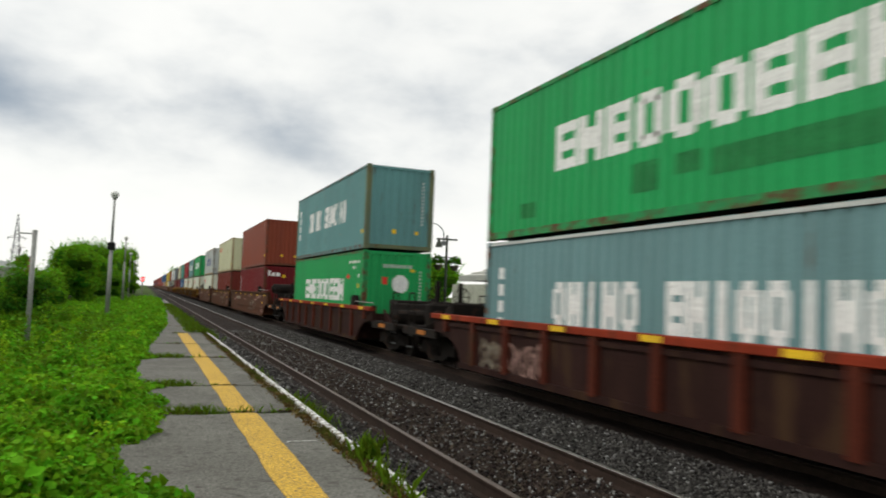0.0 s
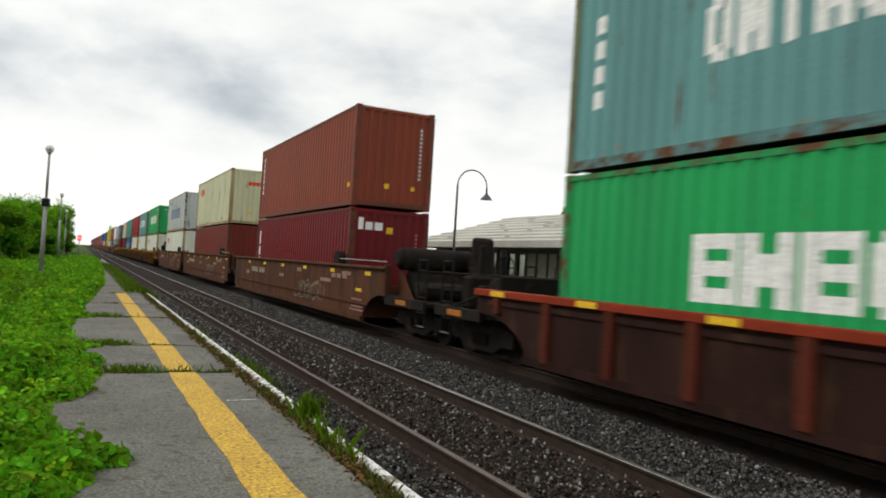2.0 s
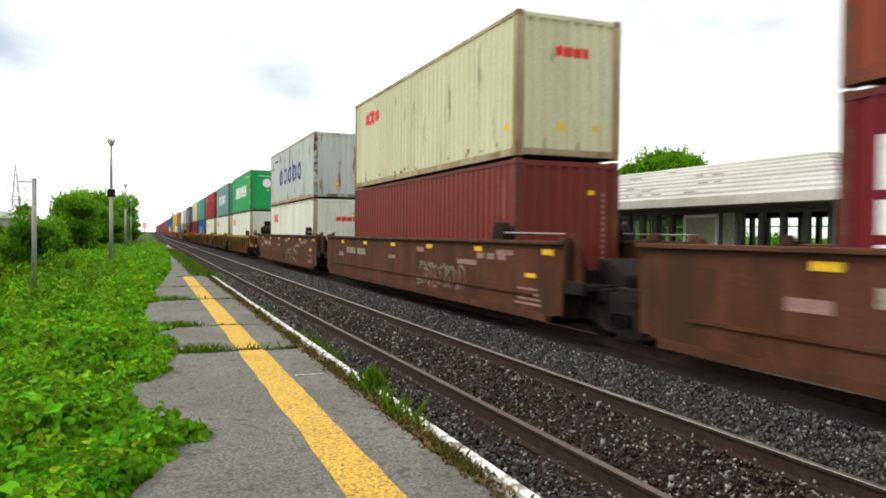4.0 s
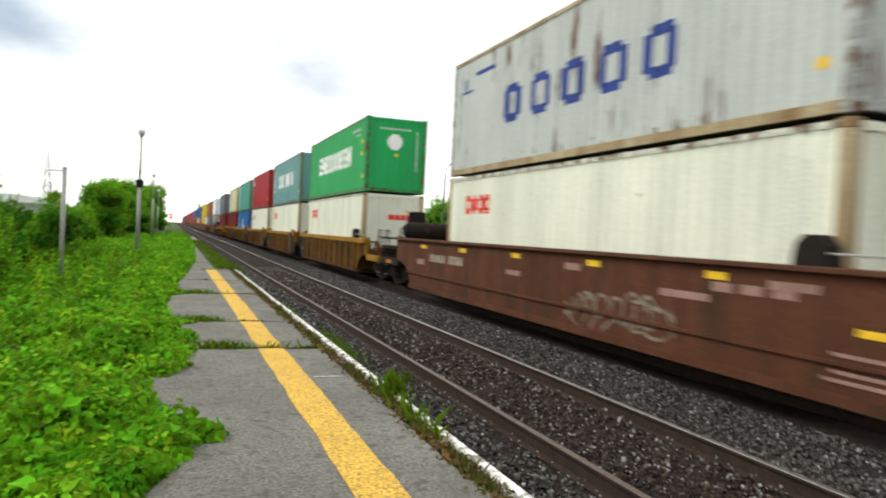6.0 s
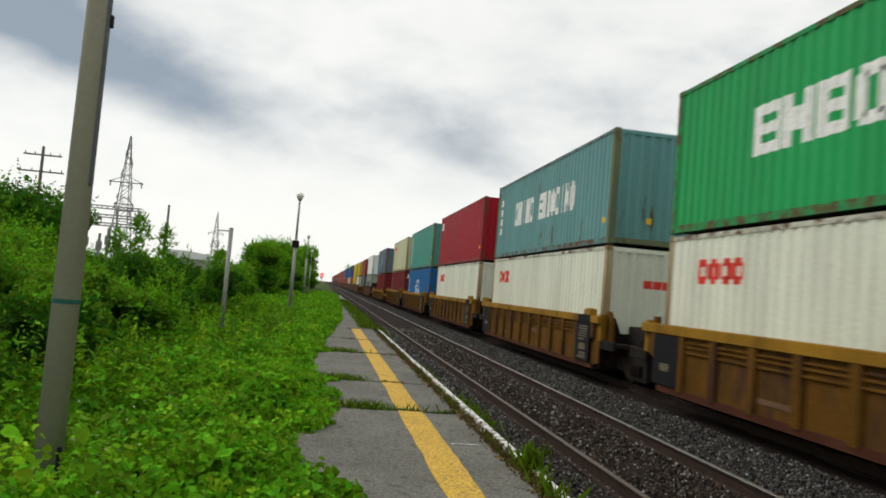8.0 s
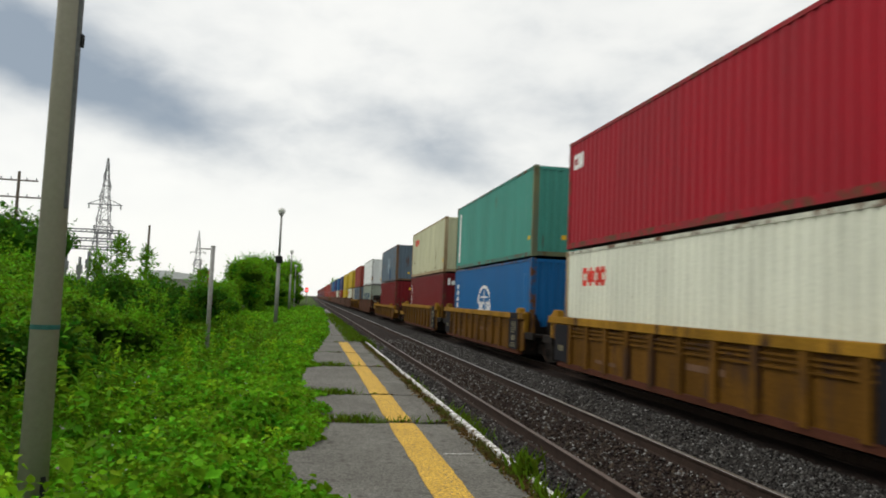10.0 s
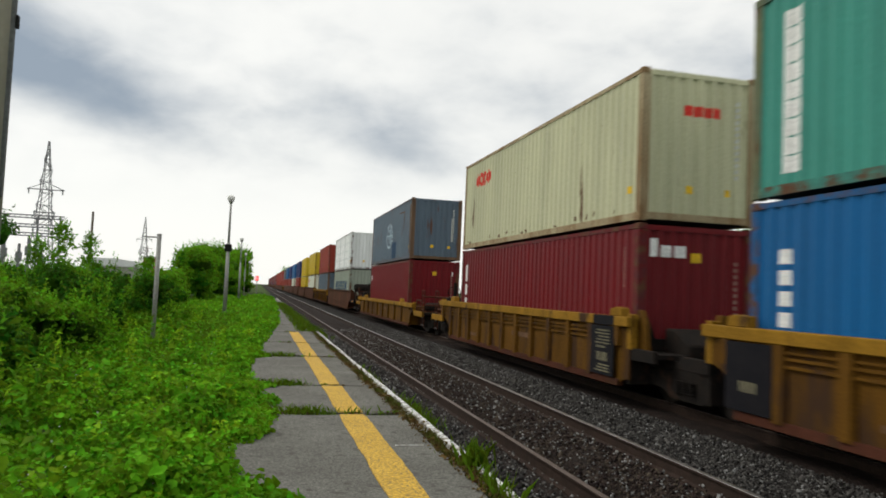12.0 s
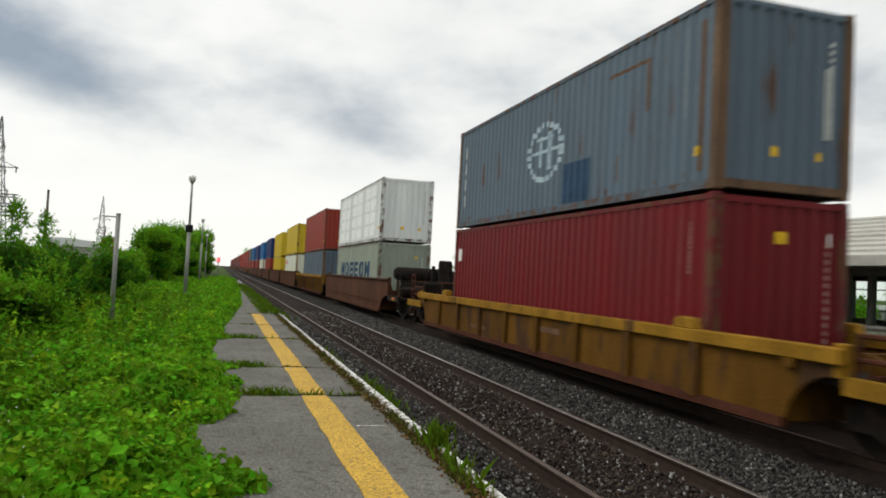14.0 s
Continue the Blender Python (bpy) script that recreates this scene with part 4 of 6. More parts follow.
# ---- station on the far platform ----
def station():
    bm = bmesh.new(); box(bm, 7.0, 22, -30, 60, -0.3, PLAT)
    plain("far_platform", bm, CONCRETE, "pale concrete platform before the station", "platform")
    t = thing("station_shelter", "long station shelter with a pale ribbed hip roof and dark posts", "building", (0, 0, PLAT))
    x0, x1, y0, y1, ze, zr, xr = 10.5, 17.7, 10.4, 31.0, 2.48, 3.86, 14.1
    wx0, wx1, wy0, wy1 = 11.5, 16.7, 11.6, 29.8
    n = 9
    for i in range(n):            # courses of the roof, each a lapped strip
        a, b = i / n, (i + 1) / n
        za, zb = ze + (zr - ze) * a, ze + (zr - ze) * b
        for side in (0, 1):
            xa = x0 + (xr - x0) * a if side == 0 else x1 - (x1 - xr) * a
            xb = x0 + (xr - x0) * b if side == 0 else x1 - (x1 - xr) * b
            ya, yb, yc, yd = y0 + 3.6 * a, y0 + 3.6 * b, y1 - 3.6 * a, y1 - 3.6 * b
            bm = bmesh.new()
            v = [bm.verts.new(p) for p in ((xa, ya, za + 0.08), (xa, yc, za + 0.08), (xb, yd, zb + 0.02), (xb, yb, zb + 0.02),
                                           (xa, ya, za), (xa, yc, za), (xb, yd, zb - 0.03), (xb, yb, zb - 0.03))]
            for q in ((0, 1, 2, 3), (7, 6, 5, 4), (0, 4, 5, 1), (3, 2, 6, 7), (0, 3, 7, 4), (1, 5, 6, 2)):
                bm.faces.new([v[k] for k in q])
            bmesh.ops.recalc_face_normals(bm, faces=bm.faces)
            part("roof_course", bm, ROOF, t)
        for end in (0, 1):
            ya = y0 + 3.6 * a if end == 0 else y1 - 3.6 * a
            yb = y0 + 3.6 * b if end == 0 else y1 - 3.6 * b
            xa, xb, xc, xd = x0 + (xr - x0) * a, x0 + (xr - x0) * b, x1 - (x1 - xr) * a, x1 - (x1 - xr) * b
            bm = bmesh.new()
            v = [bm.verts.new(p) for p in ((xa, ya, za + 0.08), (xc, ya, za + 0.08), (xd, yb, zb + 0.02), (xb, yb, zb + 0.02),
                                           (xa, ya, za), (xc, ya, za), (xd, yb, zb - 0.03), (xb, yb, zb - 0.03))]
            for q in ((0, 1, 2, 3), (7, 6, 5, 4), (0, 4, 5, 1), (3, 2, 6, 7), (0, 3, 7, 4), (1, 5, 6, 2)):
                bm.faces.new([v[k] for k in q])
            bmesh.ops.recalc_face_normals(bm, faces=bm.faces)
            part("roof_course", bm, ROOF, t)
    for nm, b in (("fascia", (x0 - 0.03, x0, y0, y1)), ("fascia", (x1, x1 + 0.03, y0, y1)), ("fascia", (x0, x1, y0 - 0.03, y0)), ("fascia", (x0, x1, y1, y1 + 0.03))):
        bm = bmesh.new(); box(bm, *b, ze - 0.16, ze + 0.05); part(nm, bm, ROOF, t)
    bm = bmesh.new(); box(bm, x0, x1, y0, y1, ze - 0.16, ze - 0.10); part("soffit", bm, STATION_POST, t)
    for xx in (wx0, wx1):
        bm = bmesh.new(); box(bm, xx, xx + 0.14, wy0, wy1, 0, 0.9); part("lower_wall", bm, STATION_WALL, t)
        bm = bmesh.new(); box(bm, xx, xx + 0.14, wy0, wy1, 2.15, ze - 0.12); part("header", bm, STATION_POST, t)
        bm = bmesh.new(); box(bm, xx - 0.06, xx + 0.2, wy0, wy1, 0.9, 0.96); part("sill", bm, CONCRETE, t)
        for a, b in ((14.6, 15.9), (20.2, 22.2), (26.0, 27.2)):
            bm = bmesh.new(); box(bm, xx + 0.02, xx + 0.12, a, b, 0.96, 2.15); part("infill_panel", bm, STATION_WALL, t)
        y = wy0
        while y < wy1 + 0.05:
            bm = bmesh.new(); box(bm, xx - 0.01, xx + 0.15, y - 0.06, y + 0.06, 0.9, 2.2); part("mullion", bm, STATION_POST, t)
            y += 0.7
        y = wy0
        while y < wy1:
            bm = bmesh.new(); box(bm, xx + 0.06, xx + 0.07, y + 0.06, y + 0.64, 0.97, 2.14)
            p = part("pane", bm, GLASS, t); p.visible_shadow = False
            y += 0.7
    for yy in (wy0, wy1):
        bm = bmesh.new(); box(bm, wx0 + 0.14, wx1, yy - 0.07, yy + 0.07, 0, 0.9); part("lower_wall", bm, STATION_WALL, t)
        for k in range(8):
            xx = wx0 + 0.3 + k * 0.68
            bm = bmesh.new(); box(bm, xx - 0.05, xx + 0.05, yy - 0.06, yy + 0.06, 0.9, 2.4); part("mullion", bm, STATION_POST, t)
    bm = bmesh.new(); box(bm, 16.0, 22, 33, 45, 0, 2.4); part("annex_wall", bm, STATION_WALL, t)
    bm = bmesh.new()
    for y in (15.2, 16.5):
        box(bm, wx0 - 0.08, wx0 - 0.02, y - 0.04, y + 0.04, 0, 2.12)
    box(bm, wx0 - 0.08, wx0 - 0.02, 15.2, 16.5, 2.04, 2.12); part("door_frame", bm, WHITE_PANEL, t, "white door frame")
    bm = bmesh.new(); box(bm, wx0 - 0.05, wx0 - 0.021, 15.24, 16.46, 0.02, 2.04); part("door", bm, STATION_WALL, t, "grey-green door")
    rng = random.Random(44)
    for k in range(26):
        a = rng.randrange(1, 8) / 9
        y, w = rng.uniform(15, 28), rng.uniform(0.15, 0.5)
        x, z = x0 + (xr - x0) * (a + 0.015), ze + (zr - ze) * (a + 0.015) + 0.079
        bm = bmesh.new(); v = [bm.verts.new(p) for p in ((x, y, z), (x, y + w, z), (x + 0.10, y + w, z + 0.036), (x + 0.10, y, z + 0.036))]
        bm.faces.new(v[::-1]); part("roof_patch", bm, MOSSY, t, "dark lifted shingle edge")


def far_block():
    t = thing("house", "low pale building with a dark roof vent beyond the station", "building", (34.6, 23.7, 0))
    bm = bmesh.new(); box(bm, -3, 3, -3, 3, -0.3, 3.2); part("wall", bm, CONCRETE, t)
    bm = bmesh.new(); box(bm, -3.2, 3.2, -3.2, 3.2, 3.2, 3.42); part("roof", bm, ROOF, t)
    bm = bmesh.new(); box(bm, -0.5, 0.5, -0.5, 0.5, 3.42, 4.0); part("roof_vent", bm, STATION_POST, t)
    bm = bmesh.new(); tube(bm, (0.3, -0.3, 4.0), (0.3, -0.3, 4.9), 0.05, 0.02, 8); part("finial", bm, STATION_POST, t)


def ramp_wall():
    t = thing("ramp_wall", "low pale concrete ramp wall with a thin railing", "wall", (24, 0, 0))
    bm = bmesh.new(); box(bm, 0, 0.3, 4, 40, -0.3, 1.35); part("wall", bm, CONCRETE, t)
    bm = bmesh.new(); box(bm, -0.12, 0.42, 4, 40, 1.35, 1.55); part("coping", bm, WHITE_PANEL, t)
    for k in range(25):
        bm = bmesh.new(); tube(bm, (0.15, 4.2 + 1.48 * k, 1.55), (0.15, 4.2 + 1.48 * k, 2.2), 0.025, 0.025, 6); part("baluster", bm, LAMP_STEEL, t)
    bm = bmesh.new(); tube(bm, (0.15, 4, 2.2), (0.15, 40, 2.2), 0.03, 0.03, 6); part("handrail", bm, LAMP_STEEL, t)


def gooseneck_lamp(x, y):
    t = thing("gooseneck_lamp", "slim grey gooseneck lamp post on the far platform", "street lamp", (x, y, PLAT), "gooseneck lamps")
    bm = bmesh.new(); tube(bm, (0, 0, 0), (0, 0, 4.3), 0.055, 0.035, 10); part("post", bm, LAMP_STEEL, t, smooth=True)
    bm = bmesh.new()
    rings = []
    for a in np.linspace(0, math.pi, 17):
        c = Vector((0.57 * (1 - math.cos(a)), 0, 4.28 + 0.57 * math.sin(a)))
        out = Vector((-math.cos(a), 0, math.sin(a)))
        rings.append([bm.verts.new(c + 0.024 * (math.cos(q) * out + math.sin(q) * Vector((0, 1, 0)))) for q in np.linspace(0, 2 * math.pi, 7)[:-1]])
    for p, q in zip(rings, rings[1:]):
        for k in range(6):
            bm.faces.new((p[k], p[(k + 1) % 6], q[(k + 1) % 6], q[k]))
    part("arm", bm, LAMP_STEEL, t, smooth=True)
    bm = bmesh.new(); tube(bm, (1.14, 0, 4.06), (1.14, 0, 4.3), 0.04, 0.03, 8); part("neck", bm, LAMP_STEEL, t)
    bm = bmesh.new(); tube(bm, (1.14, 0, 3.88), (1.14, 0, 4.08), 0.22, 0.05, 14); part("shade", bm, LAMP_STEEL, t, "bell-shaped shade")


def basket_post(x, y):
    t = thing("basket_post", "dark post with a lamp and hanging flower baskets", "post", (x, y, PLAT))
    bm = bmesh.new(); tube(bm, (0, 0, 0), (0, 0, 4.05), 0.06, 0.05, 10); part("post", bm, STATION_POST, t, smooth=True)
    bm = bmesh.new(); box(bm, -0.45, 0.45, -0.03, 0.03, 3.85, 3.92); part("top_arm", bm, STATION_POST, t)
    bm = bmesh.new(); tube(bm, (-0.35, 0, 3.55), (-0.35, 0, 3.84), 0.16, 0.05, 12); part("lamp_head", bm, STATION_POST, t)
    bm = bmesh.new(); tube(bm, (-0.45, 0, 3.15), (0.45, 0, 3.15), 0.02, 0.02, 6); part("basket_arm", bm, STATION_POST, t)
    rng = np.random.default_rng(int(y))
    for s in (-0.36, 0.36):
        bm = bmesh.new(); tube(bm, (s, 0, 2.62), (s, 0, 2.82), 0.1, 0.2, 10); part("basket", bm, BARK, t)
        pts, d = crown_points(rng, [(s, 0, 2.9, 0.25)], 320)
        part("flower_ball", soup("flower_ball", leaves(rng, pts, d, 0.07), LEAF6_F, LEAF_DARK), LEAF_DARK, t)


station()
ramp_wall()
far_block()
gooseneck_lamp(8.15, 21.4)
gooseneck_lamp(8.15, 30.2)
basket_post(8.15, 27.0)
FAR_TREES = [(30.4, 41, 2.6, 2.2, 5.2, 20, 1.3), (20.5, 62, 1.6, 2.5, 4.2, 13, 1.2), (31, 90, 4, 6, 5.0, 14, 1.6), (20, 120, 4, 6, 5.0, 12, 1.6), (18, 150, 5, 8, 8, 12, 3.0), (16, 200, 5, 9, 9, 12, 3.2), (12, 420, 5, 6, 9, 14, 3.0)]
for i, (tx, ty, tw, td, th, tn, tr) in enumerate(FAR_TREES):
    blobs = lumps(500 + i, tw, td, th, tn + 10, tr * 0.8)
    if i == 0:      # a broad rounded crown
        rs = random.Random(77)
        for _ in range(44):
            a, q = rs.uniform(0, 2 * math.pi), math.sqrt(rs.random()) * 0.95
            blobs.append((3.6 * q * math.cos(a), 2.6 * q * math.sin(a), 4.3 + 2.5 * math.sqrt(1 - q * q), rs.uniform(0.55, 0.8)))
    shrub("tree", "leafy green tree beyond the station", "tree", (tx, ty, 0), blobs, 22000 if i == 0 else 7000, 0.13 + 0.0015 * ty, LEAF_MID, 600 + i, trunk=0.2, group="trees beyond the station")
for i in range(6):
    shrub("shrub", "leafy green shrub behind the station shelter", "shrub", (21.5 + 0.8 * math.sin(2.1 * i), 20 + 4.4 * i, 0), lumps(900 + i, 0.9, 1.2, 1.5 + 0.3 * math.sin(3 * i), 12, 0.55), 2600, 0.12, LEAF_MID, 950 + i, group="shrubs behind the station")
for i in range(12):
    bx, by = -30 - 28 * (i % 4), 250 + 60 * (i // 4) + 9 * (i % 4)
    shrub("tree", "distant green tree beyond the field", "tree", (bx, by, -0.2), lumps(700 + i, 8, 6, 3.6, 20, 1.8), 2600, 0.5, LEAF_MID, 800 + i, trunk=0.2, group="distant trees")

# ---- the train ----
L40, W40, H40 = 12.19, 2.438, 2.896
PAINT = {}
CONTAINER_COLOURS = {
    "green": ((0.018, 0.33, 0.095), 0.04), "blue_grey": ((0.155, 0.28, 0.29), 0.08), "teal_grey": ((0.125, 0.285, 0.285), 0.12),
    "rust_red": ((0.23, 0.050, 0.025), 0.06), "maroon": ((0.15, 0.0095, 0.013), 0.05), "oxide_red": ((0.165, 0.028, 0.020), 0.06), "cream": ((0.55, 0.55, 0.36), 0.10),
    "light_grey": ((0.47, 0.50, 0.48), 0.15), "white": ((0.70, 0.72, 0.60), 0.05), "crimson": ((0.36, 0.009, 0.022), 0.03),
    "teal": ((0.058, 0.28, 0.225), 0.07), "blue": ((0.008, 0.115, 0.31), 0.05), "slate": ((0.105, 0.145, 0.185), 0.13),
    "bright_white": ((0.74, 0.77, 0.76), 0.03), "grey_green": ((0.30, 0.34, 0.28), 0.10), "yellow": ((0.58, 0.42, 0.03), 0.05),
    "red": ((0.30, 0.045, 0.03), 0.06), "navy": ((0.02, 0.035, 0.13), 0.05), "orange_red": ((0.36, 0.035, 0.02), 0.05)}


def paint(key):
    """Container paints: sound, chalky or rust-streaked."""
    if key not in PAINT:
        c, r = CONTAINER_COLOURS[key]
        c = tuple(x * (0.9 if key in ("crimson", "red", "orange_red") else 1.0) for x in c)
        PAINT[key] = mat("container_paint_" + key, c, tuple(x * 0.8 + 0.006 for x in c), 0.45, gloss=0.11, scale=1.1, fine=22, streak=(1, 1, 0.18),
                         rust=RUST, rust_amount=r, rust_scale=2.6, bump=0.12, detail=0.08, shift=True)
    return PAINT[key]


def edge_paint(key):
    """The same paint, shade mixed into its colour, and rusted, for rails and posts."""
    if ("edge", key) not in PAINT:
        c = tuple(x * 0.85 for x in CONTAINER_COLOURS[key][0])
        PAINT["edge", key] = mat("shaded_rusty_edge_paint_" + key, c, tuple(x * 0.5 + 0.02 for x in c), 0.65, scale=5, fine=30, rust=RUST, rust_amount=0.24, rust_scale=4, detail=0.2, shift=True)
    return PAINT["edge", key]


DECAL = {"white": mat("white_marking", (0.78, 0.78, 0.76), (0.70, 0.70, 0.68), 0.6, scale=2, fine=30),
         "red": mat("red_marking", (0.68, 0.04, 0.03), (0.58, 0.06, 0.04), 0.6), "blue": mat("blue_marking", (0.03, 0.06, 0.25), None, 0.6),
         "yellow": mat("yellow_marking", (0.75, 0.48, 0.02), (0.62, 0.38, 0.03), 0.6), "pale": mat("pale_marking", (0.5, 0.52, 0.5), (0.42, 0.44, 0.42), 0.7),
         "black": mat("black_panel_paint", (0.006, 0.006, 0.009), (0.010, 0.009, 0.011), 0.8), "grime": mat("grime_streak", (0.27, 0.25, 0.19), (0.2, 0.17, 0.12), 0.85, scale=3), "orange": mat("orange_marking", (0.45, 0.16, 0.02), (0.3, 0.1, 0.02), 0.6), "bright": mat("fresh_white_panel", (0.86, 0.87, 0.86), (0.8, 0.81, 0.8), 0.5), "faint_blue": mat("faint_blue_marking", (0.45, 0.56, 0.62), (0.3, 0.4, 0.46), 0.6), "dark_green": mat("dark_green_patch", (0.02, 0.21, 0.06), None, 0.6),
         "navy_patch": mat("navy_patch", (0.03, 0.07, 0.13), None, 0.6), "rusty": mat("rust_streak", (0.15, 0.085, 0.05), (0.10, 0.055, 0.03), 0.85, scale=3),
         "spray": mat("worn_spray_paint", (0.24, 0.22, 0.17), (0.11, 0.075, 0.05), 0.8, scale=7, fine=30), "chalk": mat("chalky_stencil", (0.36, 0.33, 0.27), (0.22, 0.17, 0.12), 0.8, scale=6), "dim": mat("dim_stencil", (0.20, 0.18, 0.11), (0.12, 0.11, 0.075), 0.8), "salmon": mat("salmon_marking", (0.30, 0.18, 0.15), None, 0.7)}


def corrugated(length, height, pitch, depth, flat):
    """Points of a trapezoid profile: (along, out)."""
    n = int(length / pitch); p = length / n
    out = []
    for i in range(n):
        s = i * p
        out += [(s, 0), (s + flat, 0), (s + p / 2, -depth), (s + p / 2 + flat, -depth)]
    out.append((length, 0))
    return out


MESH = {}
OLIVE_POST = mat("olive_stained_post", (0.15, 0.155, 0.075), (0.10, 0.13, 0.09), 0.8, scale=2.5, fine=30, streak=(1, 1, 0.3), rust=RUST, rust_amount=0.14)


def shell(kind, material):
    """Cached meshes of the container's pieces, by paint."""
    key = (kind, material.name)
    if key in MESH:
        return MESH[key]
    bm = bmesh.new()
    if kind == "side_panel":
        prof = corrugated(L40 - 0.3, 0, 0.28, 0.034, 0.082)
        lo = [bm.verts.new((-W40 / 2 + 0.008 - d, 0.15 + s, 0.14)) for s, d in prof]
        hi = [bm.verts.new((-W40 / 2 + 0.008 - d, 0.15 + s, H40 - 0.10)) for s, d in prof]
        for i in range(len(prof) - 1):
            bm.faces.new((lo[i + 1], lo[i], hi[i], hi[i + 1]))
    elif kind == "end_panel":
        prof = corrugated(W40 - 0.3, 0, 0.25, 0.045, 0.075)
        lo = [bm.verts.new((-W40 / 2 + 0.15 + s, 0.01 - d, 0.16)) for s, d in prof]
        hi = [bm.verts.new((-W40 / 2 + 0.15 + s, 0.01 - d, H40 - 0.12)) for s, d in prof]
        for i in range(len(prof) - 1):
            bm.faces.new((lo[i], lo[i + 1], hi[i + 1], hi[i]))
    elif kind == "roof":
        box(bm, -W40 / 2 + 0.05, W40 / 2 - 0.05, 0.1, L40 - 0.1, H40 - 0.06, H40 - 0.02)
    elif kind == "floor":
        box(bm, -W40 / 2 + 0.06, W40 / 2 - 0.06, 0.1, L40 - 0.1, 0.03, 0.13)
    elif kind == "corner_post":
        prism(bm, [(-W40 / 2, 0), (-W40 / 2 + 0.17, 0), (-W40 / 2 + 0.17, 0.03), (-W40 / 2 + 0.05, 0.05), (-W40 / 2 + 0.03, 0.16), (-W40 / 2, 0.16)], 2, 0.12, H40 - 0.12)
    elif kind == "corner_casting":
        box(bm, -W40 / 2 - 0.006, -W40 / 2 + 0.16, -0.006, 0.172, 0, 0.12); bevelled(bm, 0.012)
    elif kind == "bottom_rail":
        box(bm, -W40 / 2 + 0.002, -W40 / 2 + 0.06, 0.17, L40 - 0.17, 0.02, 0.16)
    elif kind == "top_rail":
        box(bm, -W40 / 2 + 0.002, -W40 / 2 + 0.06, 0.16, L40 - 0.16, H40 - 0.10, H40 - 0.02)
    elif kind == "end_rail":
        box(bm, -W40 / 2 + 0.16, W40 / 2 - 0.16, 0.002, 0.06, H40 - 0.13, H40 - 0.03)
    elif kind == "end_sill":
        box(bm, -W40 / 2 + 0.16, W40 / 2 - 0.16, 0.002, 0.08, 0.04, 0.17)
    elif kind == "door":
        box(bm, 0.02, W40 / 2 - 0.16, L40 - 0.06, L40 - 0.01, 0.16, H40 - 0.12); bevelled(bm, 0.01)
    elif kind == "lock_rod":
        tube(bm, (0.5, L40 + 0.015, 0.2), (0.5, L40 + 0.015, H40 - 0.16), 0.018, 0.018, 6)
    MESH[key] = to_mesh(kind, bm, material)
    return MESH[key]


TURN = pose(0, L40, 0, 0, 0, 180)          # about the container's middle


def container(name_label, top_colour, near=True, post=None, group="containers"):
    """One 40 foot high-cube box; its -y end meets the camera first."""
    m = paint(top_colour)
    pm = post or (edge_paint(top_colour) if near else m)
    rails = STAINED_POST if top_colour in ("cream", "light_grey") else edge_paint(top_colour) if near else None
    t = thing("container", name_label, "container", group=group)
    def put(kind, mtx=None, mm=None, label=""):
        ob = part(kind, shell(kind, mm or m), None, t, label)
        if mtx is not None:
            ob.matrix_local = mtx
        return ob
    put("side_panel"); put("side_panel", TURN)
    put("end_panel"); put("roof")
    doors = (put("door", None), put("door", pose(-W40 / 2 + 0.14, 0, 0)))
    for mtx in (None, TURN):
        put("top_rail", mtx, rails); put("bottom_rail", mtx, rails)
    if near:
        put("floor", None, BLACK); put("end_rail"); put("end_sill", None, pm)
        for d in doors:
            part("lock_rod", shell("lock_rod", GALV), None, d, "galvanised lock rod")
    spots = [None, pose(W40 - 0.17, 0, 0), pose(0, L40 - 0.16, 0), pose(W40 - 0.17, L40 - 0.16, 0)]
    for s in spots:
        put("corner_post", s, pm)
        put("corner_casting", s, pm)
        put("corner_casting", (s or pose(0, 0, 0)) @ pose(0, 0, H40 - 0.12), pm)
    return t


def panel_line(length, start, pitch, depth, flat, face):
    """Where the corrugated skin lies: places along it, and their depth."""
    prof = corrugated(length, 0, pitch, depth, flat)
    return np.array([start + a for a, _ in prof]), np.array([face - d for _, d in prof])


SIDE_LINE = panel_line(L40 - 0.3, 0.15, 0.28, 0.034, 0.082, -W40 / 2 + 0.008)
END_LINE = panel_line(W40 - 0.3, -W40 / 2 + 0.15, 0.25, 0.045, 0.075, 0.01)


def decal(t, name, colour, boxes, label="", end=False):
    """Painted marks that follow the corrugation, 4 mm proud: boxes are (from the far end, to, low, high) on the side, or (from -x edge, to, low, high) on the end."""
    bm = bmesh.new()
    along, deep = END_LINE if end else SIDE_LINE
    for a, b, lo, hi in boxes:
        p, q = (-W40 / 2 + a, -W40 / 2 + b) if end else (L40 - b, L40 - a)
        if p < along[0] or q > along[-1] or lo < 0.16 or hi > H40 - 0.12:
            if end:
                box(bm, p, q, -0.006, 0.05, lo, hi)
            else:
                box(bm, -W40 / 2 - 0.004, -W40 / 2 + 0.04, p, q, lo, hi)
            continue
        cuts = np.concatenate([[p], along[(along > p + 1e-4) & (along < q - 1e-4)], [q]])
        rows = []
        for c, d in zip(cuts, np.interp(cuts, along, deep) - 0.004):
            rows.append([bm.verts.new((c, d, z) if end else (d, c, z)) for z in (lo, hi)])
        for (u0, u1), (v0, v1) in zip(rows, rows[1:]):
            bm.faces.new((u0, v0, v1, u1) if end else (v0, u0, u1, v1))
    ob = part(name, bm, DECAL[colour], t, label)
    if len(boxes) > 1:
        ob["kind"] = "stuff"
    return ob


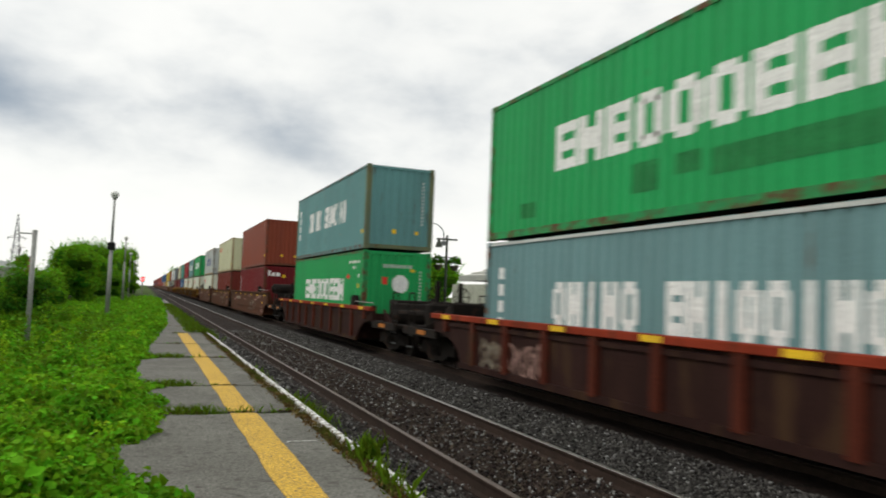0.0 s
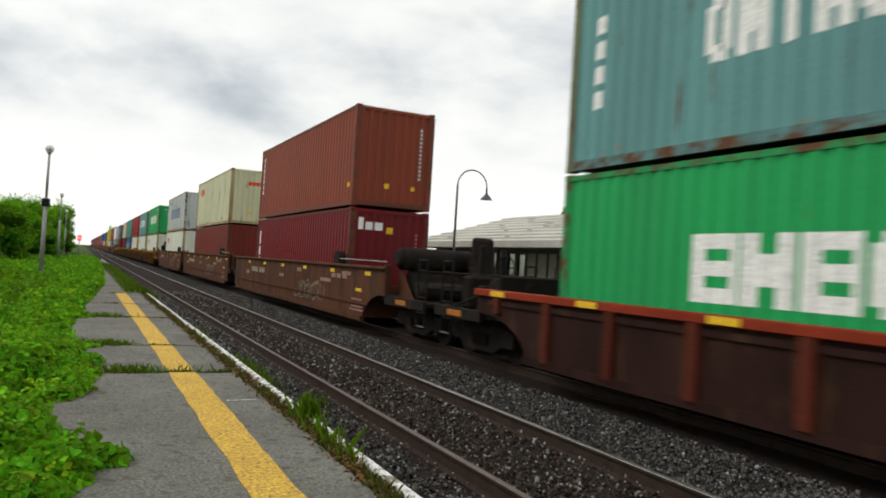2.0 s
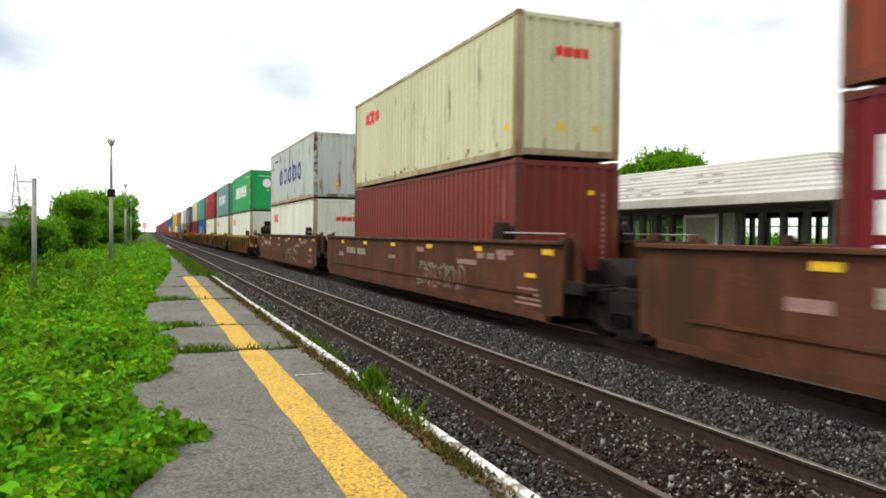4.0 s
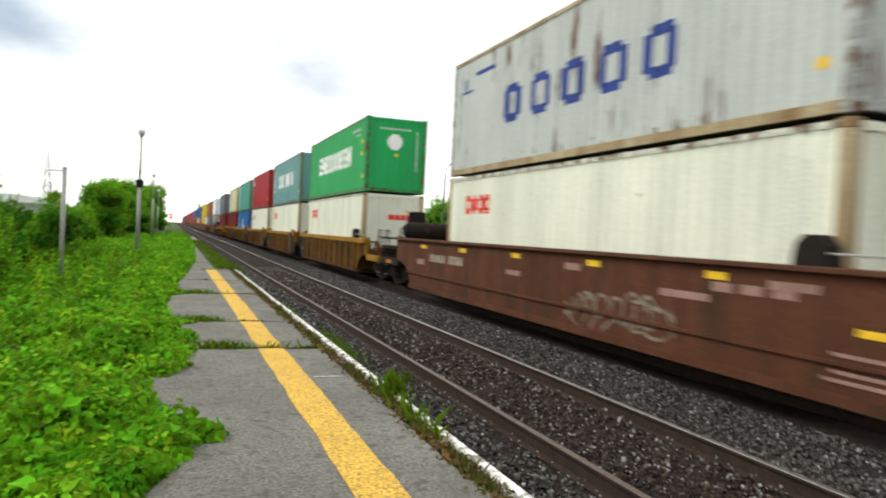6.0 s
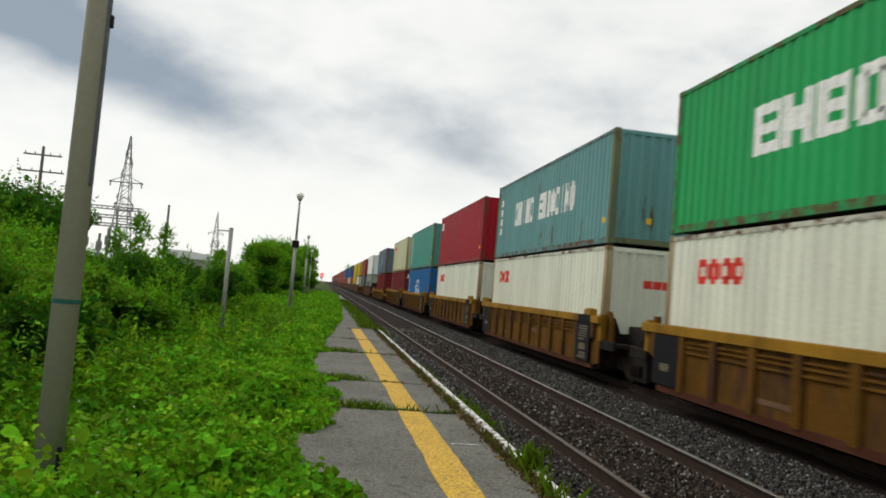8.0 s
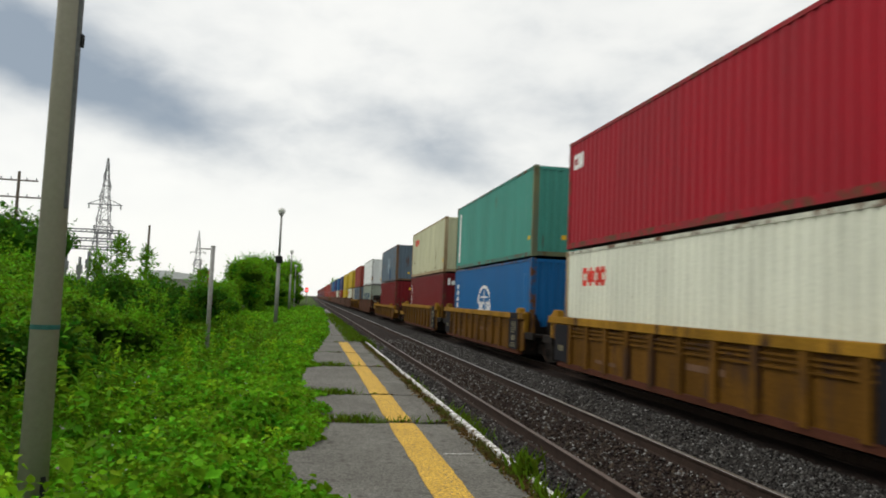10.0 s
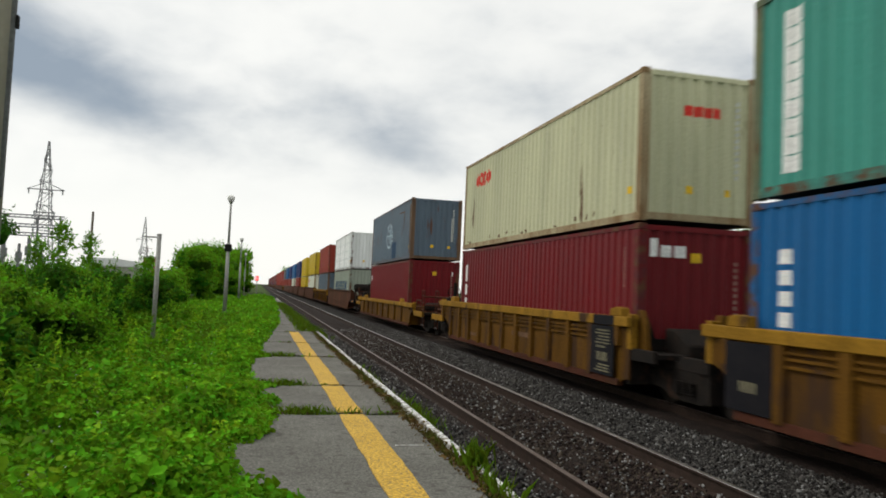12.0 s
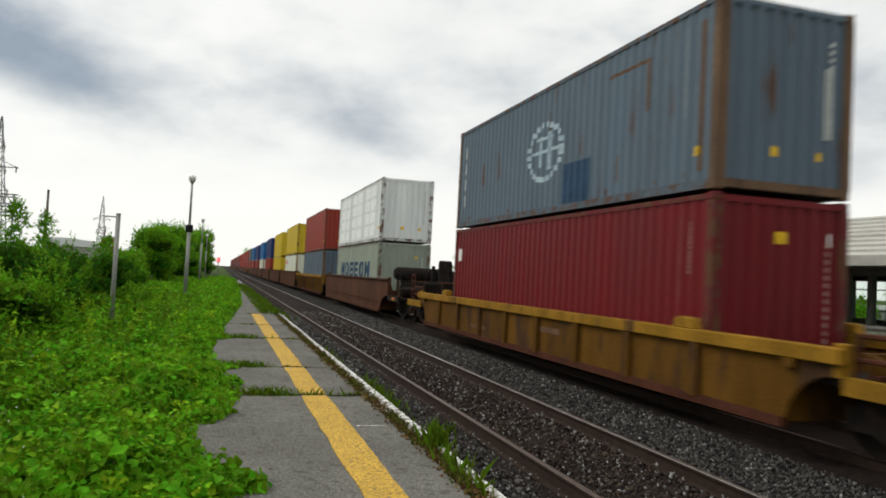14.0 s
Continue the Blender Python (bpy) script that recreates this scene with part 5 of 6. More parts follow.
def block_shape(kind, c, g):
    """Strokes of a plain painted block in a unit square: c is a stem's width, g a bar's height."""
    m = (1 - c) / 2
    r = c * 0.55
    return {"hole": [(0, c, g * 0.6, 1 - g * 0.6), (1 - c, 1, g * 0.6, 1 - g * 0.6), (r, 1 - r, 0, g), (r, 1 - r, 1 - g, 1)],
            "slots": [(0, c, 0, 1), (1 - c * 0.45, 1, 0, 1), (c, 1 - c * 0.45, 0, g), (c, 1 - c * 0.45, 0.5 - g / 2, 0.5 + g / 2), (c, 1 - c * 0.45, 1 - g, 1)],
            "waist": [(0, c, 0, 1), (1 - c, 1, 0, 1), (c, 1 - c, 0.28, 0.72)],
            "stem": [(m, m + c, 0, 1)]}[kind]


def letters(t, colour, a, b, lo, hi, kinds, gap=0.12, c=0.34, g=0.22):
    """Plain painted blocks between a and b, each a part."""
    n = len(kinds)
    w, h = (b - a) / n, hi - lo
    for i, kind in enumerate(kinds):
        p, q = a + i * w, a + (i + 1 - gap) * w
        ob = decal(t, "painted_block", colour, [(p + (q - p) * u0, p + (q - p) * u1, lo + h * v0, lo + h * v1) for u0, u1, v0, v1 in block_shape(kind, c, g)])
        if "kind" in ob:
            del ob["kind"]


BOLD = ("slots", "waist", "slots", "hole", "hole", "hole", "slots", "slots", "waist")


def small_text(a, lo, hi, rows, w=0.16):
    """A column of small unreadable marks."""
    h = (hi - lo) / rows
    return [(a, a + w, lo + i * h, lo + (i + 0.7) * h) for i in range(rows)]


# well cars
def car_paint(name, c, rust):
    return mat("car_paint_" + name, c, tuple(x * 0.62 for x in c), 0.7, gloss=0.07, scale=1.3, fine=26, streak=(1, 1, 0.3), rust=(0.05, 0.026, 0.014), rust_amount=rust + 0.03, rust_scale=1.6, detail=0.22, shift=True)


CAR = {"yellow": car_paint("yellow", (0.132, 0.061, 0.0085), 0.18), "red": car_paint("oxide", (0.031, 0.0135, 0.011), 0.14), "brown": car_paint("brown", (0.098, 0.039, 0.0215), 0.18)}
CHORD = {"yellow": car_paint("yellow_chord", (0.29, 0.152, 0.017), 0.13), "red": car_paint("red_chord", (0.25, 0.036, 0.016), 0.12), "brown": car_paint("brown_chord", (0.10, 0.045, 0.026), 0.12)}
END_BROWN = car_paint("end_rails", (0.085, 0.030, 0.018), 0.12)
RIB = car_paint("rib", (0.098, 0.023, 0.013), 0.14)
WHEELSETS = []
CARMESH = {}


def shared(key, build, material, smooth=False):
    if key not in CARMESH:
        bm = bmesh.new(); build(bm)
        CARMESH[key] = to_mesh(key[0], bm, material, smooth)
    return CARMESH[key]


def wheelset(bm):
    tube(bm, (-0.95, 0, 0), (0.95, 0, 0), 0.08, 0.08, 8)
    for s in (-1, 1):
        tube(bm, (s * 0.70, 0, 0), (s * 0.735, 0, 0), 0.46, 0.455, 24)
        tube(bm, (s * 0.735, 0, 0), (s * 0.83, 0, 0), 0.42, 0.415, 24)
        for k in range(5):
            a = k * 2 * math.pi / 5
            tube(bm, (s * 0.83, 0.24 * math.cos(a), 0.24 * math.sin(a)), (s * 0.845, 0.24 * math.cos(a), 0.24 * math.sin(a)), 0.05, 0.05, 6)
        tube(bm, (s * 0.83, 0, 0), (s * 0.90, 0, 0), 0.12, 0.10, 10)


def side_frame(bm):
    pts = [(-1.15, 0.30), (-0.75, 0.30), (-0.45, 0.16), (0.45, 0.16), (0.75, 0.30), (1.15, 0.30), (1.15, 0.56), (0.8, 0.62), (0.5, 0.78), (-0.5, 0.78), (-0.8, 0.62), (-1.15, 0.56)]
    prism(bm, pts, 0, -0.07, 0.07)


def spring(bm):
    """A coil, turned as one ribbed column."""
    rings = []
    for k in range(13):
        r = 0.078 if k % 2 else 0.052
        rings.append([bm.verts.new((r * math.cos(q), r * math.sin(q), 0.28 + 0.018 * k)) for q in np.linspace(0, 2 * math.pi, 9)[:-1]])
    for p, q in zip(rings, rings[1:]):
        for k in range(8):
            bm.faces.new((p[k], p[(k + 1) % 8], q[(k + 1) % 8], q[k]))


def truck(parent, y, spin):
    for s in (-1.0, 1.0):
        ob = part("side_frame", shared(("side_frame",), side_frame, DARK), None, parent); ob.location = (s, y, 0)
        for k in (-0.2, 0.0, 0.2):
            ob = part("spring", shared(("spring",), spring, DARK), None, parent); ob.location = (s * 1.09, y + k, 0)
    ob = part("bolster", shared(("bolster",), lambda bm: box(bm, -1.0, 1.0, -0.2, 0.2, 0.45, 0.75), DARK), None, parent); ob.location = (0, y, 0)
    for k in (-0.89, 0.89):
        ob = part("wheelset", shared(("wheelset",), wheelset, WHEEL), None, parent); ob.location = (0, y + k, 0.42)
        if spin:
            WHEELSETS.append((ob, y + k))


def well_car(kind, y0, y1, trucks, ends, label, spin, low=0.0):
    """A container well between y0 and y1 (train measure); trucks at given places; ends: deck reach beyond y0 and y1."""
    c = (y0 + y1) / 2
    a, b = y0 - c, y1 - c
    t = thing("well_car", label, "freight car", group="well cars")
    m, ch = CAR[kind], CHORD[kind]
    zt, ct, zb = {"yellow": (1.48, 0.18, 0.25), "red": (1.34, 0.12, 0.25), "brown": (1.60, 0.07, 0.22)}[kind]
    zt -= low
    xs = 1.475
    c0, c1 = [{"brown": (1.4, 0.45)}.get(kind, (0.8 if low else 1.3 if kind == "yellow" else 1.6, 0.35))[0 if e > 1.2 else 1] for e in ends]
    if kind == "yellow" and ends[1] < 1.2:
        c1 = 0.7
    ln = (round(b - a, 1), c0, c1, low)
    def sidewall(bm):
        def arch(c):
            if c < 0.5:
                return [(c * math.cos(k * math.pi / 8), zb + 0.12 * math.sin(k * math.pi / 8)) for k in range(5)]
            return [(c * math.cos(k * math.pi / 14), zb + (0.92 - zb) * math.sin(k * math.pi / 14)) for k in range(8)]
        prism(bm, [(b - p, z) for p, z in arch(c1)] + [(b, zt - 0.02), (a, zt - 0.02)] + [(a + p, z) for p, z in arch(c0)[::-1]], 0, -0.02, 0.02)
    def bottom(bm):
        box(bm, -0.07, 0.05, a + c0, b - c1, zb - 0.03, zb + 0.09)
    def top(bm):
        box(bm, -0.11, 0.09, a - 0.05, b + 0.05, zt - ct, zt); bevelled(bm, 0.012)
    for s in (-1, 1):
        turn = None if s < 0 else pose(0, 0, 0, 0, 0, 180)
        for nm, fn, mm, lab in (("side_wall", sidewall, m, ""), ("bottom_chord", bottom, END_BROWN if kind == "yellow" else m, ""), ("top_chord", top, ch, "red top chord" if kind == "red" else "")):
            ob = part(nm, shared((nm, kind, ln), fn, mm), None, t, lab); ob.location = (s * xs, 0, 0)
        if kind != "brown":
            pitch = 1.8 if low else 1.1 if kind == "yellow" else 1.5
            k = int((b - a - 0.6) / pitch)
            for i in range(k + 1):
                y = -k * pitch / 2 + i * pitch
                if y < a + max(c0, 0.4) or y > b - c1:
                    zlow = 0.95
                else:
                    zlow = zb + 0.06
                def rib(bm, zlow=zlow):
                    prism(bm, [(-0.08, -0.09), (0.0, -0.11), (0.0, 0.11), (-0.08, 0.09)], 2, zlow, zt - ct)
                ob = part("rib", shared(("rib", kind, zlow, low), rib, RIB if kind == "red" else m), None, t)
                ob.matrix_local = pose(s * (xs + 0.02), y, 0, 0, 0, 0 if s < 0 else 180)
            if kind == "yellow" and not low:
                for z in (1.13, 1.03, 1.21):
                    ob = part("stiffener", shared(("stiffener", ln), lambda bm: box(bm, -0.05, 0.0, a + 0.4, b - 0.4, -0.018, 0.018), m), None, t)
                    ob.location = (s * (xs + 0.015) - (0.0 if s < 0 else -0.05), 0, z - low)
            elif kind == "red":
                ob = part("stiffener", shared(("stiffener_red", ln), lambda bm: box(bm, -0.045, 0.0, a + 0.4, b - 0.4, -0.04, 0.04), m), None, t)
                ob.location = (s * (xs + 0.015) - (0.0 if s < 0 else -0.045), 0, 1.12)
        else:
            ob = part("ledge", shared(("ledge", ln), lambda bm: box(bm, -0.04, 0.0, a + 1.0, b - 1.0, -0.02, 0.02), m), None, t)
            ob.location = (s * (xs + 0.02) - (0.0 if s < 0 else -0.04), 0, 0.62)
    for yy in (-5.9, -2.0, 2.0, 5.9):
        ob = part("cross_member", shared(("cross_member",), lambda bm: box(bm, -1.46, 1.46, -0.2, 0.2, 0.2, 0.32), DARK), None, t); ob.location = (0, yy, 0)
    for s, e in ((-1, ends[0]), (1, ends[1])):
        base = a if s < 0 else b
        turn = 0 if s > 0 else 180
        def put(name, key, fn, mm, y=0.0, x=0.0, label="", owner=None, smooth=False):
            ob = part(name, shared(key, fn, mm, smooth), None, owner or t, label)
            ob.matrix_local = pose(0, base, 0, 0, 0, turn) @ pose(x, y, 0) if owner is None else pose(x, y, 0)
            return ob
        cc = c0 if s < 0 else c1
        inner = -cc - 0.05 if e > 1.2 else 0.0
        put("end_deck", ("end_deck", round(e, 2), inner), lambda bm: box(bm, -1.38, 1.38, inner, e, 0.80, 0.88), DARK)
        put("centre_sill", ("centre_sill", round(e, 2)), lambda bm: box(bm, -0.3, 0.3, 0, e, 0.5, 0.80), DARK)
        put("bulkhead", ("bulkhead", kind, low, e <= 1.2), lambda bm: prism(bm, [(-1.44, 0.28), (1.44, 0.28), (1.44, zt - 0.02), (1.1, zt - 0.02), (0.95, 1.1), (-0.95, 1.1), (-1.1, zt - 0.02), (-1.44, zt - 0.02)], 1, -0.06, 0.06), DARK if e <= 1.2 else m, -cc - 0.1 if e > 1.2 else -0.12 if s < 0 else 0.07)
        for xx in (-1.43, 1.43):
            put("side_sill", ("side_sill", kind, round(e, 2), e > 1.2), lambda bm: (box(bm, -0.045, 0.045, 0, e, 0.72, 0.93), bevelled(bm, 0.01)), ch if kind == "yellow" and e > 1.2 else DARK, 0, xx)
            put("end_post", ("end_post", kind, low), lambda bm: (box(bm, -0.07, 0.07, -0.16, 0.0, 0.9, zt + 0.05), bevelled(bm, 0.012)), ch if kind == "yellow" else m, 0.05, xx)
        if e <= 1.2:
            put("joint_casting", ("joint_casting",), lambda bm: (prism(bm, [(0, 0.3), (0.8, 0.3), (0.8, 1.05), (0.3, 1.3), (0, 1.3)], 0, -0.8, 0.8), bevelled(bm, 0.03)), DARK)
            for xx in (-0.85, 0.85):
                put("side_bearing", ("side_bearing",), lambda bm: (box(bm, -0.3, 0.3, 0.05, 0.7, 0.62, 0.84), bevelled(bm, 0.02)), DARK, 0, xx)
                put("corner_guide", ("corner_guide", kind), lambda bm: (prism(bm, [(-0.08, 0.9), (0.28, 0.9), (0.2, zt - 0.1), (0.06, zt + 0.13), (-0.08, zt + 0.13)], 0, -0.05, 0.05), bevelled(bm, 0.01)), m, 0, xx * 1.5)
        else:
            er = END_BROWN if kind == "yellow" else DARK
            for xx in (-1.36, 1.36):
                lad = put("ladder", ("ladder", kind), lambda bm: (tube(bm, (0, 0, 0.35), (0, 0, 1.8), 0.022, 0.022, 6), tube(bm, (0, 0, 1.8), (0, -0.42, 1.8), 0.022, 0.022, 6), tube(bm, (0, -0.42, 1.8), (0, -0.42, 0.35), 0.022, 0.022, 6)), er, e - 0.12, xx)
                for z in (0.38, 0.68, 1.0, 1.3, 1.58):
                    put("rung", ("rung", z, kind), lambda bm, z=z: tube(bm, (0, -0.42, z), (0, 0, z), 0.018, 0.018, 6), LAMP_STEEL if z < 0.9 else er, 0, 0, "", lad)
            put("grab_rail", ("grab_rail", kind), lambda bm: tube(bm, (-1.36, 0, 1.55), (1.36, 0, 1.55), 0.03, 0.03, 6), er, e - 0.1)
            put("lower_rail", ("lower_rail", kind), lambda bm: tube(bm, (-1.36, 0, 1.2), (1.36, 0, 1.2), 0.03, 0.03, 6), er, e - 0.1)
            st = put("brake_stand", ("brake_stand",), lambda bm: (prism(bm, [(-0.1, 0.88), (0.1, 0.88), (0.06, 2.15), (-0.04, 2.15)], 0, -0.06, 0.06), bevelled(bm, 0.012)), DARK, e - 0.5, -0.7)
            def wheel(bm):
                pts = [(0.25 * math.cos(k * math.pi / 9), 0.25 * math.sin(k * math.pi / 9)) for k in range(18)]
                for p, q in zip(pts, pts[1:] + pts[:1]):
                    tube(bm, (p[0], 0.12, 1.75 + p[1]), (q[0], 0.12, 1.75 + q[1]), 0.018, 0.018, 5)
                for k in range(0, 18, 3):
                    tube(bm, (0, 0.05, 1.75), (pts[k][0], 0.12, 1.75 + pts[k][1]), 0.012, 0.012, 4)
            put("brake_wheel", ("brake_wheel",), wheel, DARK, 0, 0, "spoked hand brake wheel", st)
            put("gear_case", ("gear_case",), lambda bm: (box(bm, -0.15, 0.15, -0.1, 0.1, 1.3, 1.6), bevelled(bm, 0.04)), DARK, 0, 0, "", st)
            put("air_reservoir", ("air_reservoir",), lambda bm: (tube(bm, (0.15, 0, 1.1), (1.15, 0, 1.1), 0.2, 0.2, 14), tube(bm, (0.05, 0, 1.1), (0.15, 0, 1.1), 0.1, 0.2, 14), tube(bm, (1.15, 0, 1.1), (1.25, 0, 1.1), 0.2, 0.1, 14)), DARK, e * 0.62)
            if kind == "yellow":
                for k in range(6):
                    put("walkway_slat", ("walkway_slat",), lambda bm: box(bm, -1.3, 1.3, -0.05, 0.05, 0.93, 0.97), END_BROWN, 0.25 + 0.22 * k)
                for xx in (-1.36, 1.36):
                    put("side_rail", ("side_rail", round(e, 2)), lambda bm: [tube(bm, (0, 0.1, z), (0, e - 0.55, z), 0.03, 0.03, 6) for z in (1.12, 1.38)] + [tube(bm, (0, y, 0.9), (0, y, 1.38), 0.03, 0.03, 6) for y in (0.1, e * 0.4, e - 0.55)], END_BROWN, 0, xx)
            else:
                put("equipment_hood", ("equipment_hood", low), lambda bm: (prism(bm, [(0, 0.88), (0.8, 0.88), (0.8, 1.15), (0.5, 1.3), (0.42, zt + 0.12), (0, zt + 0.25)], 0, -1.05, 0.95), bevelled(bm, 0.03)), DARK, 0.02)
            for xx in (-1.2, -0.2, 0.45):
                put("brake_rod", ("brake_rod",), lambda bm: tube(bm, (0, 0, 1.2), (0, 0.9, 0.95), 0.03, 0.03, 6), DARK, 0.5, xx)
            if kind == "brown":
                put("brake_frame", ("brake_frame",), lambda bm: (prism(bm, [(-0.3, 0.88), (0.5, 0.88), (0.36, 1.4), (0.16, 1.9), (0.1, 2.4), (-0.05, 2.45), (-0.2, 1.6)], 0, -1.0, -0.45), bevelled(bm, 0.05)), DARK, e * 0.3)
                put("brake_tank", ("brake_tank",), lambda bm: (tube(bm, (-1.15, 0, 1.82), (1.15, 0, 1.82), 0.27, 0.27, 16), tube(bm, (-1.28, 0, 1.82), (-1.15, 0, 1.82), 0.16, 0.27, 16), tube(bm, (1.15, 0, 1.82), (1.28, 0, 1.82), 0.27, 0.16, 16)), DARK, 0.12, smooth=True)
                for xx in (-0.8, 0.8):
                    put("tank_strap", ("tank_strap",), lambda bm: box(bm, -0.05, 0.05, -0.1, 0.1, 0.88, 1.62), DARK, 0.12, xx)
            put("valve_box", ("valve_box",), lambda bm: (box(bm, -1.05, -0.4, -0.2, 0.2, 0.88, 1.55), bevelled(bm, 0.06)), DARK, e * 0.72)
            for xx in (-1.1, 1.1):
                put("gusset", ("gusset", kind, low), lambda bm: prism(bm, [(0, 0.88), (0.85, 0.88), (0.05, zt - 0.06), (0, zt - 0.06)], 0, -0.03, 0.03), m, 0, xx)
            put("coupler", ("coupler",), lambda bm: (box(bm, -0.12, 0.12, 0, 0.7, 0.62, 0.86), box(bm, -0.2, 0.2, 0.55, 0.85, 0.6, 0.9)), DARK, e)
            put("air_hose", ("air_hose",), lambda bm: [tube(bm, (0.4, 0.08 * k, 0.7 - 0.36 * math.sin(k * math.pi / 8)), (0.4, 0.08 * (k + 1), 0.7 - 0.36 * math.sin((k + 1) * math.pi / 8)), 0.025, 0.025, 6) for k in range(8)], BLACK, e)
    for ty in trucks:
        truck(t, ty - c, spin)
    t["train_y"] = c
    return t


def car_decal(t, name, colour, boxes, label="", out=1.506):
    for a, b, lo, hi in boxes:
        bm = bmesh.new()
        box(bm, -out, -out + 0.016, a, b, lo, hi)
        part(name, bm, DECAL[colour], t, label)


def graffiti(t, y0, y1, z0, z1, colour, seed):
    """Sprayed loops and bars, worn, on a car's side."""
    rng = random.Random(seed)
    n = 15
    for k in range(n):
        bm = bmesh.new()
        c, r = y0 + (y1 - y0) * (k + 0.5) / n, (y1 - y0) / n * rng.uniform(0.9, 2.0)
        zc, pts = (z0 + z1) / 2 + rng.uniform(-0.1, 0.1), []
        a0, a1 = rng.uniform(0, 3), rng.uniform(3.5, 6.5)
        for s in range(9):
            a = a0 + (a1 - a0) * s / 8
            pts.append((c + r * math.cos(a), zc + (z1 - z0) * 0.45 * math.sin(a) * rng.uniform(0.8, 1.2)))
        rows = []
        for k2, p in enumerate(pts):
            u, v = pts[max(k2 - 1, 0)], pts[min(k2 + 1, len(pts) - 1)]
            dy, dz = v[0] - u[0], v[1] - u[1]
            ln = math.hypot(dy, dz) or 1.0
            w = 0.034 * (0.6 + 0.4 * math.sin(k2))
            rows.append([bm.verts.new((-1.499, p[0] - sg * dz / ln * w, p[1] + sg * dy / ln * w)) for sg in (-1, 1)])
        for (u0, u1), (v0, v1) in zip(rows, rows[1:]):
            bm.faces.new((u0, u1, v1, v0))
        part("graffiti_stroke", bm, DECAL[colour], t, "pale worn graffiti")

CARS, BOXES = [], []


def disc(x, z, r, n=9):
    """Strips that make up a round badge."""
    out = []
    for k in range(n):
        h = r * (2 * (k + 0.5) / n - 1)
        w = math.sqrt(r * r - h * h)
        out.append((x - w, x + w, z + h - r / n, z + h + r / n))
    return out


def load(y, z, t):
    BOXES.append((t, y, z))


